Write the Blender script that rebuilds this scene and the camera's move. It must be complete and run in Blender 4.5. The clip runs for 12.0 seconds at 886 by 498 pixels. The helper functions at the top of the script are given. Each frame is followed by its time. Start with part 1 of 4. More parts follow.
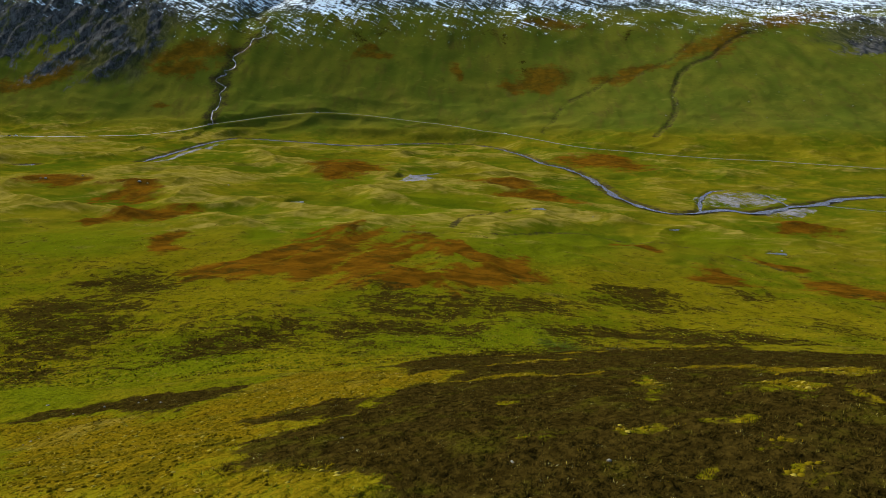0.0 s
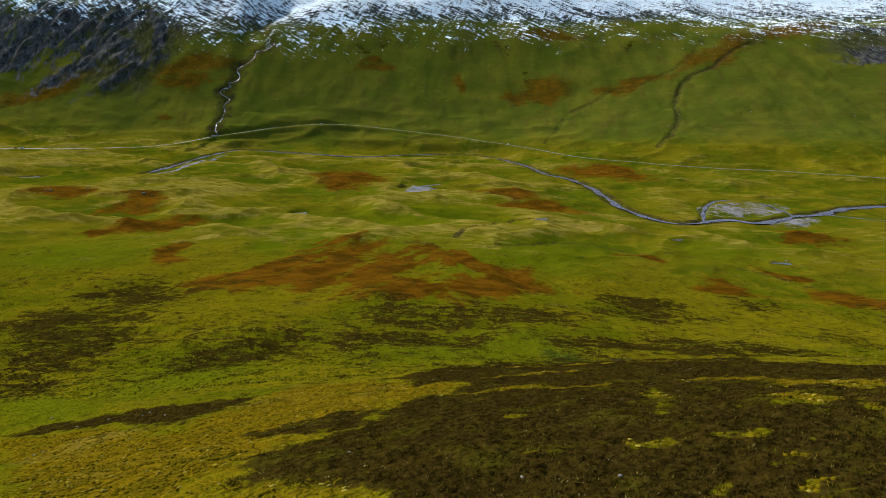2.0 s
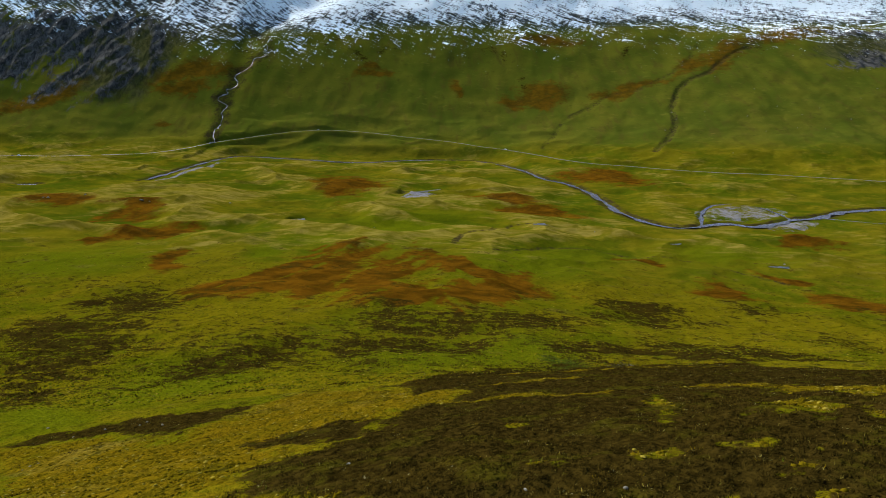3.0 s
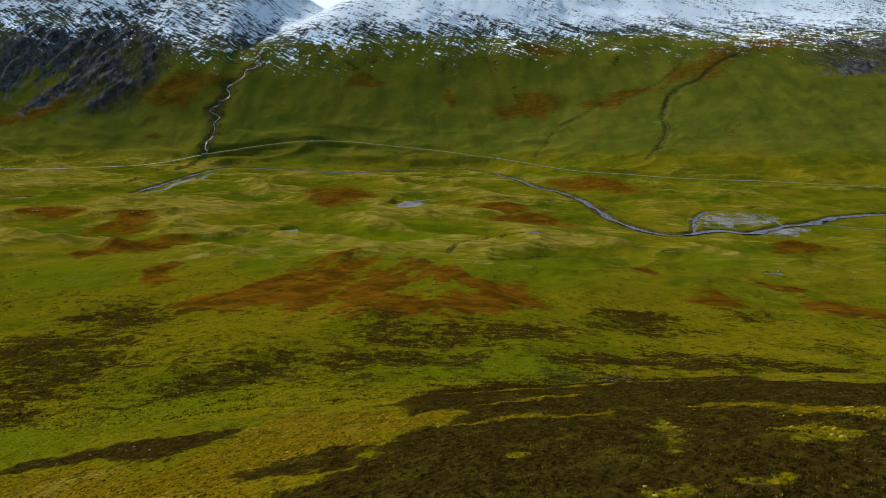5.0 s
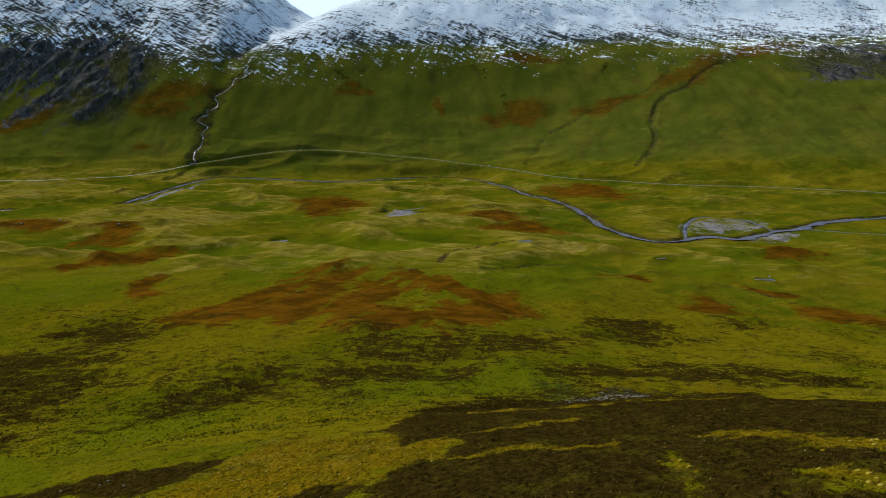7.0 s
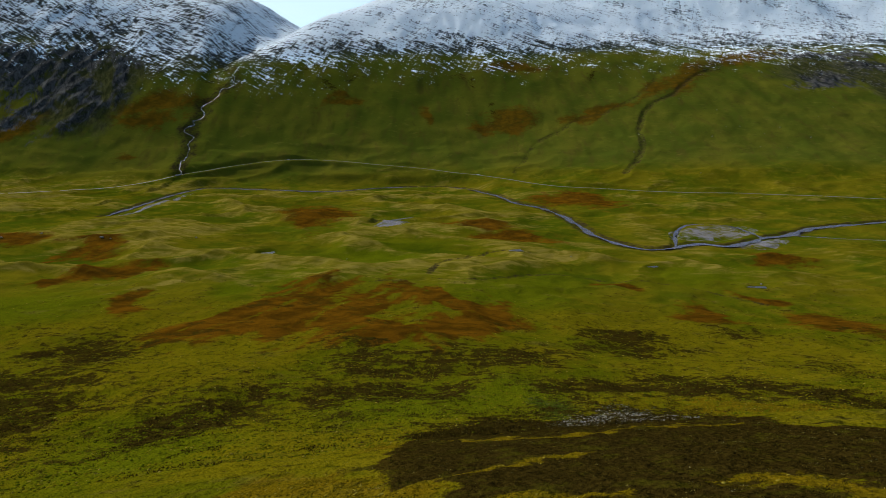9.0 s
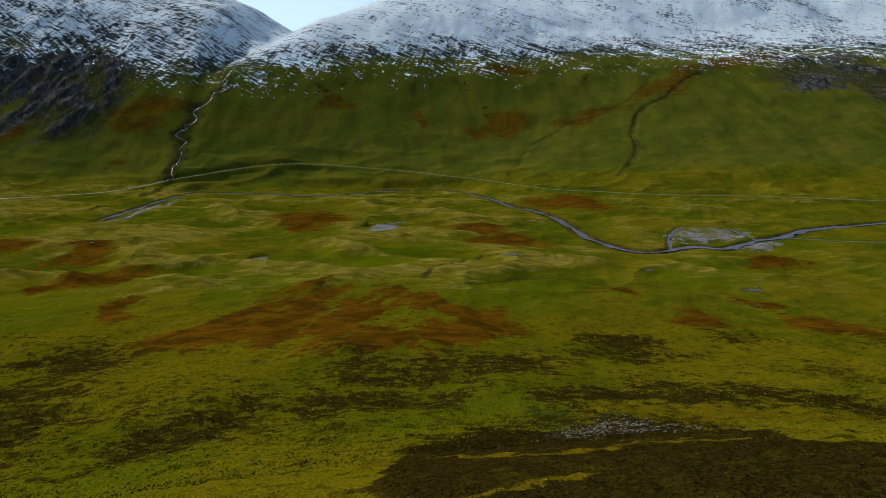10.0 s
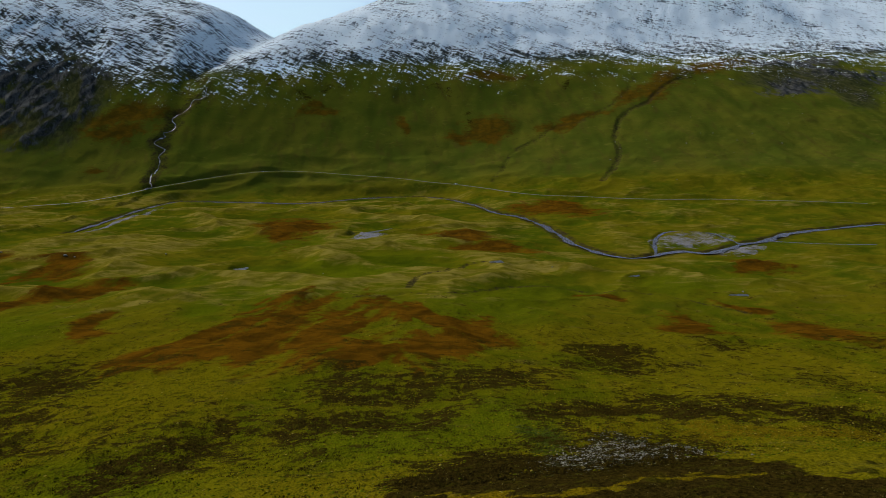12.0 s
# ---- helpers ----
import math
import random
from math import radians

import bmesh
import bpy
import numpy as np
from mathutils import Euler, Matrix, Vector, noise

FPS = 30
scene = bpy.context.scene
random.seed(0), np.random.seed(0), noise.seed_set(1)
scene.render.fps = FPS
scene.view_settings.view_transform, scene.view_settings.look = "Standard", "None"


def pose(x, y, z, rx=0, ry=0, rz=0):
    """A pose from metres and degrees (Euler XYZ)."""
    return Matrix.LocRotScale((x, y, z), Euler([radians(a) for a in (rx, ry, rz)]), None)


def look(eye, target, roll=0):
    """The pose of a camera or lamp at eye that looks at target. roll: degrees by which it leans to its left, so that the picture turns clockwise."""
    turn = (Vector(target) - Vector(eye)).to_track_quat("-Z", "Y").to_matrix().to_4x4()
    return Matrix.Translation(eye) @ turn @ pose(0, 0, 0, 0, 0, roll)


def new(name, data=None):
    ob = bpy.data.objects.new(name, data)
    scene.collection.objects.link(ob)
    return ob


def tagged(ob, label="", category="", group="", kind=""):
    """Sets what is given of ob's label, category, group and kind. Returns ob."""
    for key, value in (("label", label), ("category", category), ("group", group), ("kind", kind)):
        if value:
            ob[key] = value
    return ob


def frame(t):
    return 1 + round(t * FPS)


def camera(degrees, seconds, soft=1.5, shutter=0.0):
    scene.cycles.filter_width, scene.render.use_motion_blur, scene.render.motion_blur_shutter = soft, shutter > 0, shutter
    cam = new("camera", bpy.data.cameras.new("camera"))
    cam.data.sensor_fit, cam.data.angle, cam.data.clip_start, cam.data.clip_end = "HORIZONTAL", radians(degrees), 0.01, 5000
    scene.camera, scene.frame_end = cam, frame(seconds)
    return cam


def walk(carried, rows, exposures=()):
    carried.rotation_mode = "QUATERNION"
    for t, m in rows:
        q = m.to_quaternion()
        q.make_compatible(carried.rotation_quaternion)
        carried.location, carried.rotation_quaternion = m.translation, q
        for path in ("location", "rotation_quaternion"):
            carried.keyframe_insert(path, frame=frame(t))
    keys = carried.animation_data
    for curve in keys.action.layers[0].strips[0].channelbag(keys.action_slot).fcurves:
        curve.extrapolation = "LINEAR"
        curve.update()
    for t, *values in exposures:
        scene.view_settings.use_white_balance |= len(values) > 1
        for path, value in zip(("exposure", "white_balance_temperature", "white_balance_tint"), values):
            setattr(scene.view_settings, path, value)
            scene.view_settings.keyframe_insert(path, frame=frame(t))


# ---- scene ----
cam = camera(76, 12.0, soft=0.7)
PATH = [
    (0, look((-0.87, -0.18, 114.24), (-0.41, 95.41, 84.87), 1.419)),
    (0.5, look((-0.92, -0.22, 114.25), (-0.64, 95.50, 85.32), 1.381)),
    (1, look((-0.99, -0.22, 114.27), (-0.93, 95.63, 85.76), 1.323)),
    (1.5, look((-1.06, -0.17, 114.30), (-1.11, 95.81, 86.23), 1.255)),
    (2, look((-1.13, -0.06, 114.32), (-1.22, 96.05, 86.70), 1.179)),
    (2.5, look((-1.19, 0.12, 114.34), (-1.16, 96.35, 87.17), 1.058)),
    (3, look((-1.25, 0.37, 114.36), (-1.05, 96.73, 87.64), 0.936)),
    (5, look((-1.39, 2.23, 114.76), (-0.13, 98.99, 89.54), 0.493)),
    (5.5, look((-1.41, 2.96, 114.87), (0.20, 99.80, 89.98), 0.370)),
    (6, look((-1.42, 3.81, 114.98), (0.59, 100.72, 90.40), 0.278)),
    (6.5, look((-1.41, 4.78, 115.07), (1.00, 101.77, 90.82), 0.226)),
    (7, look((-1.41, 5.86, 115.14), (1.43, 102.92, 91.22), 0.109)),
    (7.5, look((-1.41, 7.05, 115.20), (1.88, 104.19, 91.67), 0.026)),
    (9.5, look((-1.52, 12.80, 115.54), (3.68, 110.17, 93.32), -0.305)),
    (10, look((-1.48, 14.42, 115.64), (4.25, 111.82, 93.68), -0.398)),
    (10.5, look((-1.42, 16.12, 115.75), (4.86, 113.53, 94.05), -0.486)),
    (11, look((-1.33, 17.88, 115.87), (5.62, 115.30, 94.38), -0.548)),
    (11.5, look((-1.22, 19.72, 116.02), (6.47, 117.13, 94.74), -0.664)),
    (12, look((-1.09, 21.65, 116.18), (7.36, 119.04, 95.14), -0.756)),
]
walk(cam, PATH, exposures=[(0, 0.72), (3, 0.62), (5.5, 0.42), (7.5, 0.26), (9.5, 0.05), (12, -0.15)])

# ---- daylight ----
SUN_TURN, SUN_UP = radians(-54), radians(36)  # clockwise from +y, above the horizon
world = bpy.data.worlds.new("sky")
scene.world = world
world.use_nodes = True
wn, wl = world.node_tree.nodes, world.node_tree.links
sky = wn.new("ShaderNodeTexSky")
sky.sky_type, sky.sun_disc, sky.sun_elevation, sky.sun_rotation = "NISHITA", False, SUN_UP, SUN_TURN
sky.air_density, sky.dust_density, sky.ozone_density = 1.0, 1.0, 1.5
wn["Background"].inputs["Strength"].default_value = 0.15
# thin bright cloud low over the hills, all round
place, height_of = wn.new("ShaderNodeTexCoord"), wn.new("ShaderNodeSeparateXYZ")
wl.new(place.outputs["Generated"], height_of.inputs[0])
low = wn.new("ShaderNodeMapRange")
low.interpolation_type = "SMOOTHSTEP"
low.inputs["From Min"].default_value, low.inputs["From Max"].default_value = 0.42, 0.06
wl.new(height_of.outputs["Z"], low.inputs["Value"])
stretch, puffs = wn.new("ShaderNodeMapping"), wn.new("ShaderNodeTexNoise")
stretch.inputs["Scale"].default_value = (2.0, 2.0, 9.0)
wl.new(place.outputs["Generated"], stretch.inputs["Vector"])
wl.new(stretch.outputs["Vector"], puffs.inputs["Vector"])
puffs.inputs["Scale"].default_value, puffs.inputs["Detail"].default_value = 1.6, 5.0
cloud = wn.new("ShaderNodeMath")
cloud.operation = "MULTIPLY_ADD"
wl.new(low.outputs[0], cloud.inputs[0])
wl.new(puffs.outputs["Fac"], cloud.inputs[1])
cloud.inputs[2].default_value = 0.0
veil = wn.new("ShaderNodeMapRange")
veil.interpolation_type = "SMOOTHSTEP"
veil.inputs["From Min"].default_value, veil.inputs["From Max"].default_value = 0.2, 0.62
wl.new(cloud.outputs[0], veil.inputs["Value"])
blend = wn.new("ShaderNodeMix")
blend.data_type = "RGBA"
wl.new(veil.outputs[0], blend.inputs[0])
wl.new(sky.outputs[0], blend.inputs[6])
blend.inputs[7].default_value = (4.4, 6.1, 7.2, 1)
wl.new(blend.outputs[2], wn["Background"].inputs["Color"])
sun = new("sun", bpy.data.lights.new("sun", "SUN"))
sun.data.energy, sun.data.angle, sun.data.color = 5.0, radians(2.0), (1.0, 0.97, 0.92)
sun.matrix_world = look((math.sin(SUN_TURN) * math.cos(SUN_UP) * 900, math.cos(SUN_TURN) * math.cos(SUN_UP) * 900, math.sin(SUN_UP) * 900), (0, 0, 0))

# ---- shape of the land ----
# Heights (m above the river) along five lines that fan out from the hillside, at these distances up the valley's width.
FAR = [-900, -300, -60, 0, 25, 45, 75, 90, 110, 135, 165, 210, 270, 330, 420, 520, 650, 800, 900, 960, 1020, 1100, 1200, 1350, 1550, 1900, 2500, 3400, 4600]
LINES = [-0.9, -0.45, 0.0, 0.45, 0.9]
RISE_WEST = [230, 160, 117.3, 93.1, 82.4, 70.3, 58.4, 52.3, 44.3, 37.4, 32.9, 25.2, 18.3, 14.3, 9.4, 7.5, 5.5, 4, 4, 8, 20, 70, 150, 270, 400, 560, 640, 560, 500]
RISE_MIDWEST = [230, 165, 123.1, 98.6, 88.1, 75.9, 64.2, 57.3, 48.2, 40.3, 35.3, 27.1, 19.2, 15.2, 9.3, 6.4, 4.5, 3, 2, 2, 10, 50, 130, 250, 385, 512, 540, 500, 480]
RISE_MIDDLE = [240, 170, 127.4, 103, 95.5, 86.7, 73.7, 65.8, 55.8, 44.1, 35, 28.5, 20.2, 13.9, 8.2, 5.4, 3.4, 2, 0, 0, 10, 48, 120, 238, 365, 450, 440, 400, 360]
RISE_MIDEAST = [240, 170, 127.9, 104.1, 100.4, 90.7, 76.4, 68.8, 56.5, 43.8, 35.4, 20.8, 9.2, 2.8, 1.1, -0.7, -0.6, 6, 30, 50, 78, 118, 170, 240, 315, 520, 640, 640, 560]
RISE_EAST = [230, 165, 124.1, 100.2, 92.8, 82.7, 69.3, 61, 49.9, 38.9, 30.3, 18.2, 8.9, 4, 2.2, 1.3, 3.4, 30, 60, 80, 105, 140, 185, 250, 340, 480, 620, 640, 560]
RISE = [RISE_WEST, RISE_MIDWEST, RISE_MIDDLE, RISE_MIDEAST, RISE_EAST]


def fan(y):
    """Half the width of the fan in which the land is laid out, at the distance y."""
    return np.where(y > 0, y, 20 * (np.exp(np.minimum(y, 0) / 20) - 1)) + 80


def curve(x, xs, ys):
    """A smooth line through the points (xs, ys) that does not overshoot."""
    xs, ys = np.asarray(xs, float), np.asarray(ys, float)
    h, d = np.diff(xs), np.diff(ys) / np.diff(xs)
    m = np.r_[d[0], np.where(d[1:] * d[:-1] > 0, 2 * d[1:] * d[:-1] / (d[1:] + d[:-1] + 1e-12), 0), d[-1]]
    m[1:-1] = np.where(d[1:] * d[:-1] > 0, m[1:-1], 0)
    k = np.clip(np.searchsorted(xs, x) - 1, 0, len(h) - 1)
    t = np.clip((x - xs[k]) / h[k], 0, 1)
    return ys[k] * (1 + 2 * t) * (1 - t) ** 2 + ys[k + 1] * t * t * (3 - 2 * t) + h[k] * (m[k] * t * (1 - t) ** 2 - m[k + 1] * t * t * (1 - t))


def smooth(a, b, x):
    t = np.clip((x - a) / (b - a), 0, 1)
    return t * t * (3 - 2 * t)


def hashed(i, j, seed):
    v = np.sin(i * 127.1 + j * 311.7 + seed * 74.7) * 43758.5453
    return v - np.floor(v)


def value_noise(x, y, seed):
    """Smooth noise from -1 to 1 with a period of about one unit."""
    i, j = np.floor(x), np.floor(y)
    u, v = x - i, y - j
    u, v = u * u * u * (u * (u * 6 - 15) + 10), v * v * v * (v * (v * 6 - 15) + 10)
    a, b, c, d = hashed(i, j, seed), hashed(i + 1, j, seed), hashed(i, j + 1, seed), hashed(i + 1, j + 1, seed)
    return 2 * (a + (b - a) * u + (c - a) * v + (a - b - c + d) * u * v) - 1


def fractal(x, y, seed, octaves=4, gain=0.5):
    total, size = 0, 1.0
    for n in range(octaves):
        c, s = math.cos(0.6 * n + seed), math.sin(0.6 * n + seed)
        total = total + size * value_noise((c * x - s * y) * 2.03**n + 17.3 * n, (s * x + c * y) * 2.03**n - 9.1 * n, seed + n)
        size *= gain
    return total


def near_line(x, y, points):
    """The distance to a line through points (x, y, z, width) and its z and width there."""
    best, level, width = np.full(x.shape, 1e9), np.zeros(x.shape), np.ones(x.shape)
    for (ax, ay, az, aw), (bx, by, bz, bw) in zip(points, points[1:]):
        t = np.clip(((x - ax) * (bx - ax) + (y - ay) * (by - ay)) / ((bx - ax) ** 2 + (by - ay) ** 2), 0, 1)
        d = np.hypot(x - ax - t * (bx - ax), y - ay - t * (by - ay))
        closer = d < best
        best, level, width = np.where(closer, d, best), np.where(closer, az + t * (bz - az), level), np.where(closer, aw + t * (bw - aw), width)
    return best, level, width


def base_height(x, y):
    """The bare form of the valley: both sides, its flat floor and the hills behind."""
    s = np.clip(x / fan(y), -1.35, 1.35)
    rows = [curve(y, FAR, r) for r in RISE]
    k = np.clip(np.searchsorted(LINES, s) - 1, 0, 3)
    t = np.clip((s - np.array(LINES)[k]) / 0.45, -0.4, 1.4)
    z = np.stack(rows)
    p = lambda n: np.take_along_axis(z, np.clip(k + n, 0, 4)[None], 0)[0]
    p0, p1, p2, p3 = p(-1), p(0), p(1), p(2)
    return p1 + 0.5 * t * (p2 - p0 + t * (2 * p0 - 5 * p1 + 4 * p2 - p3 + t * (3 * (p1 - p2) + p3 - p0)))


# Mountain shoulders behind the far slope: x, y, height, half width across and along.
SHOULDERS = [(-1150, 1900, 90, 380, 420), (90, 1750, 66, 260, 260), (900, 2300, 60, 500, 400), (-650, 3200, 160, 500, 350)]
# The stream's ravine, and the high glen that it comes from: x, y, depth, half width.
RAVINE = [(-415, 1000, 1, 10), (-420, 1120, 2, 13), (-425, 1240, 5, 18), (-430, 1353, 20, 40), (-325, 1600, 68, 110), (-245, 1900, 112, 190), (-400, 2400, 130, 260), (-500, 3000, 60, 300)]

# Knolls and hummocks: x, y, half length, half depth, height.
KNOLLS = [
    (60, 87, 45, 9, 1.2),
    (-337, 1095, 126, 26, 4), (-99, 1052, 74, 22, 5), (-520, 1040, 52, 18, 5), (-238, 672, 78, 22, 4), (-233, 509, 50, 20, 3), (-227, 788, 33, 22, 6),
    (-42, 499, 30, 16, 2.5), (44, 570, 46, 18, 3), (126, 575, 29, 18, 3.5), (241, 745, 43, 20, 4), (365, 708, 87, 24, 4), (494, 669, 58, 22, 6),
    (469, 876, 79, 24, 4), (619, 873, 85, 26, 5), (292, 916, 57, 22, 4), (46, 1081, 65, 18, 3), (-154, 382, 41, 14, 2), (-302, 541, 43, 18, 3),
]


def hummocks(x, y):
    """Moraine: overlapping ridges with rounded crests, a few metres high."""
    bend = 26 * value_noise(x / 160, y / 160, 81)
    a = 1 - np.abs(value_noise((x + bend) / 150, (y + 0.45 * x + bend) / 70, 83))
    b = 1 - np.abs(value_noise((x - bend) / 95, (y - 0.25 * x) / 52, 85))
    return (7.0 * (a**2 - 0.4) + 5.0 * (b**2 - 0.4)) * (1 - 0.35 * smooth(0, 250, x)) + 1.4 * ((1 - np.abs(value_noise((x + bend) / 48, (y + 0.3 * x) / 27, 89))) ** 2 - 0.4) + 0.6 * fractal(x / 30, y / 22, 87, 2)


def height(x, y):
    x, y = np.asarray(x, float), np.asarray(y, float)
    z = base_height(x, y)
    for cx, cy, up, wx, wy in SHOULDERS:
        z = z + up * np.exp(-((x - cx) / wx) ** 2 - ((y - cy) / wy) ** 2)
    for cx, cy, wx, wy, up in KNOLLS:
        z = z + up * np.exp(-((x - cx) / wx) ** 2 - ((y - cy) / wy) ** 2)
    d, deep, wide = near_line(x, y, RAVINE)
    z = z - deep * np.exp(-((d / wide) ** 2))
    # hummocks of the valley floor, rough high ground, small unevenness everywhere
    floor = smooth(300, 420, y) * (1 - smooth(1000, 1190, y + 0.4 * np.maximum(x, 0)))
    high = smooth(1080, 1400, y)
    z = z + floor * hummocks(x, y)
    z = z + high * 9 * fractal(x / 260, y / 260, 5, 5, 0.55)
    slope = smooth(1040, 1120, y + 0.3 * np.maximum(x, 0)) * (1 - smooth(1500, 1700, y))
    z = z + slope * (0.7 * fractal(x / 22, y / 90, 13, 3) + 2.0 * fractal(x / 80, y / 110, 14, 2))
    foot = smooth(985, 1050, y + 0.25 * np.maximum(x, 0)) * (1 - smooth(1090, 1200, y + 0.25 * np.maximum(x, 0)))
    z = z + foot * (4.5 - 2.5 * smooth(100, 400, x)) * (1 - np.abs(value_noise(x / 170, (y + 0.1 * x) / 42, 121)) + 0.4 * value_noise(x / 60, y / 30, 123))
    z = z + smooth(60, 160, y) * (1 - high) * (1.3 * fractal(x / 34, y / 30, 8, 3) + 0.45 * fractal(x / 11, y / 11, 9, 2) * (1 - smooth(300, 500, y)))
    z = z + 0.16 * fractal(x / 5, y / 5, 11, 3) * (1 - smooth(250, 420, y))
    z = z + 0.15 * fractal(x / 1.5, y / 1.5, 12, 2) * (1 - smooth(110, 200, y))
    return z


# ---- where things grow and run: ovals as centre, half axis, other half axis; lines as points ----
BRACKEN_FLOOR = [
    (-115.7, 704.0, 45.2, -4.7, 9.7, -62.5), (-117.4, 634.8, 18.4, -3.9, 10.0, -56.0), (221.5, 781.4, 49.0, -32.8, -14.2, -50.8), (-375.8, 541.6, 21.4, 9.8, 21.1, -31.5),
    (-286.4, 505.7, 31.1, -5.4, 11.5, -22.3), (-216.0, 411.3, 16.1, 20.6, 10.0, -19.3), (-237.5, 383.0, 17.0, 12.7, 3.4, -5.8), (-163.0, 318.3, 6.1, 9.0, 8.1, -15.5),
    (91.0, 539.1, 30.6, 7.4, -5.8, -37.3), (73.1, 600.9, 33.7, 0.4, -3.1, -24.4), (301.3, 452.8, 24.0, -6.3, -15.5, -24.6), (125.6, 357.3, 15.8, 0.4, -2.6, -7.7),
    (160.3, 302.9, 11.6, -13.5, -7.8, -14.5), (217.9, 356.4, 7.4, -12.7, -5.5, -8.7), (226.0, 278.7, 13.0, -18.0, -14.9, -18.9),
]
BRACKEN_SLOPE = [
    (-781.9, 1147.1, 82.6, 49.9, 12.3, -15.5), (-535.5, 1221.8, 89.1, 13.8, 8.5, -21.4), (-528.8, 1187.4, 68.4, 3.9, 5.6, -15.8), (-534.4, 1099.0, 28.0, 1.6, 4.2, -10.4),
    (-151.1, 1239.7, 42.1, 1.0, 1.1, -9.7), (-164.7, 1256.3, 23.5, 1.2, 0.9, -8.1), (18.9, 1190.2, 11.3, -0.9, 0.1, -26.9), (129.7, 1158.6, 32.8, -4.0, -1.2, -17.1),
    (190.3, 1161.1, 42.9, -8.5, -3.8, -33.5), (592.8, 1271.7, 63.7, 52.3, -6.8, -47.0), (362.8, 1150.2, 74.4, 20.9, -1.7, -17.5), (512.4, 1225.7, 53.8, 35.8, -3.2, -22.8),
    (776.0, 1379.5, 116.4, 40.3, -23.4, -47.4), (231.5, 1313.6, 61.3, 2.7, -2.2, -17.4),
]
HEATH_HIGH = [
    (-190.4, 1290.3, 28.8, 1.3, 1.9, -14.5), (-245.7, 1319.5, 39.4, -0.8, 1.8, -11.2), (-129.9, 1288.2, 19.3, 0.2, 1.6, -16.6),
    (108.2, 1286.2, 28.6, -2.3, -0.4, -8.9), (-416.1, 1269.2, 9.8, 25.9, 28.9, -25.7), (155.7, 1206.3, 9.0, -1.2, -2.3, -27.5), (389.8, 1286.6, 9.5, -0.3, -8.7, -37.5),
    (656.1, 1322.9, 68.9, 77.5, -4.1, -33.0), 
]
LUSH = [
    (-63.4, 127.7, 16.3, 9.7, 13.3, -26.8), (0.4, 154.9, 33.0, 2.5, 0.0, -21.7), (-217.6, 315.7, 32.4, 16.8, 21.5, -32.2), (-29.1, 453.1, 79.9, 23.7, 5.0, -77.1),
    (65.6, 354.3, 45.9, 21.9, -6.5, -38.9), (-72.4, 89.3, 10.1, -3.7, 13.4, -17.1), (-25.5, 576.1, 69.4, 0.4, 2.1, -46.6), (216.7, 404.6, 53.7, 0.4, -15.1, -30.8),
    (30.6, 170.6, 9.5, -11.0, -3.1, -10.9), (-114.2, 353.6, 8.7, 14.0, 5.9, -15.9),
]
PALE_GRASS = [
    (-215.1, 587.2, 43.6, 81.2, 8.0, -21.0), (-213.8, 703.6, 52.2, 22.0, 3.1, -10.8), (-195.0, 475.8, 43.4, 20.9, 2.7, -6.9), (75.9, 598.7, 59.1, 21.6, -2.2, -17.5),
    (-146.3, 377.1, 23.1, 22.3, 1.8, -4.7), (-302.4, 521.6, 20.0, 36.4, 4.7, -7.6), (109.9, 452.2, 29.3, 3.3, -2.1, -8.8), (110.4, 687.7, 46.1, -1.6, -3.6, -22.3),
]
ROCK = [
    (-786.6, 1330.1, 189.7, 31.1, 22.3, -47.8), (-904.7, 1220.3, 75.8, 6.4, 27.3, -48.9), (-857.1, 1283.0, 119.2, 19.1, 26.8, -51.9), (-624.8, 1299.8, 13.9, -75.4, -13.8, 2.9),
    (-648.5, 1192.5, -46.3, -47.9, -9.7, 10.8), (-738.3, 1220.9, -58.7, -75.3, -13.4, 13.8), (-717.3, 1257.0, 67.0, 6.5, 20.4, -44.8), (960, 1378, 130, -8, -10, -32),
    (1060, 1290, 80, -20, -12, -34), (880, 1228, 80, 10, -15, -40),
]
GRAVEL = [
    (305.8, 573.0, 44.5, 8.0, -15.2, -31.0), (328.1, 522.2, 26.2, 7.7, -12.0, -20.5), (-355.8, 806.0, -0.1, 103.6, 5.7, -11.9), (-23.9, 605.9, 18.2, 11.9, 0.6, -14.6),
]
POOLS = [
    (-23.0, 632.6, 15.8, 12.8, 0.2, -4.4), (-128.3, 491.8, 5.2, 1.3, 1.0, -4.2), (179.8, 423.2, 4.2, 0.6, -0.6, -1.9), (231.2, 371.7, 6.3, -1.1, -1.1, -2.1),
    (80.9, 461.9, 5.6, -0.4, -0.5, -3.3),
]
ROAD = [
    (-729.7, 874.8), (-670.2, 899.4), (-603.1, 905.5), (-552.4, 957.1), (-511.3, 969.1), (-472.9, 990.0), (-445.0, 1016.8), (-419.4, 1041.9),
    (-377.1, 1053.8), (-331.3, 1073.6), (-280.3, 1079.9), (-235.9, 1084.5), (-198.1, 1090.7), (-144.5, 1086.3), (-106.6, 1077.9), (-48.2, 1065.1),
    (14.1, 1048.0), (63.7, 1016.5), (107.2, 1000.5), (155.1, 959.8), (192.2, 909.7), (229.6, 878.7), (285.9, 863.4), (342.3, 832.9),
    (400.2, 815.3), (460.7, 807.1), (504.4, 775.3), (535.5, 753.6), (571.6, 733.3), (619.4, 709.7),
]
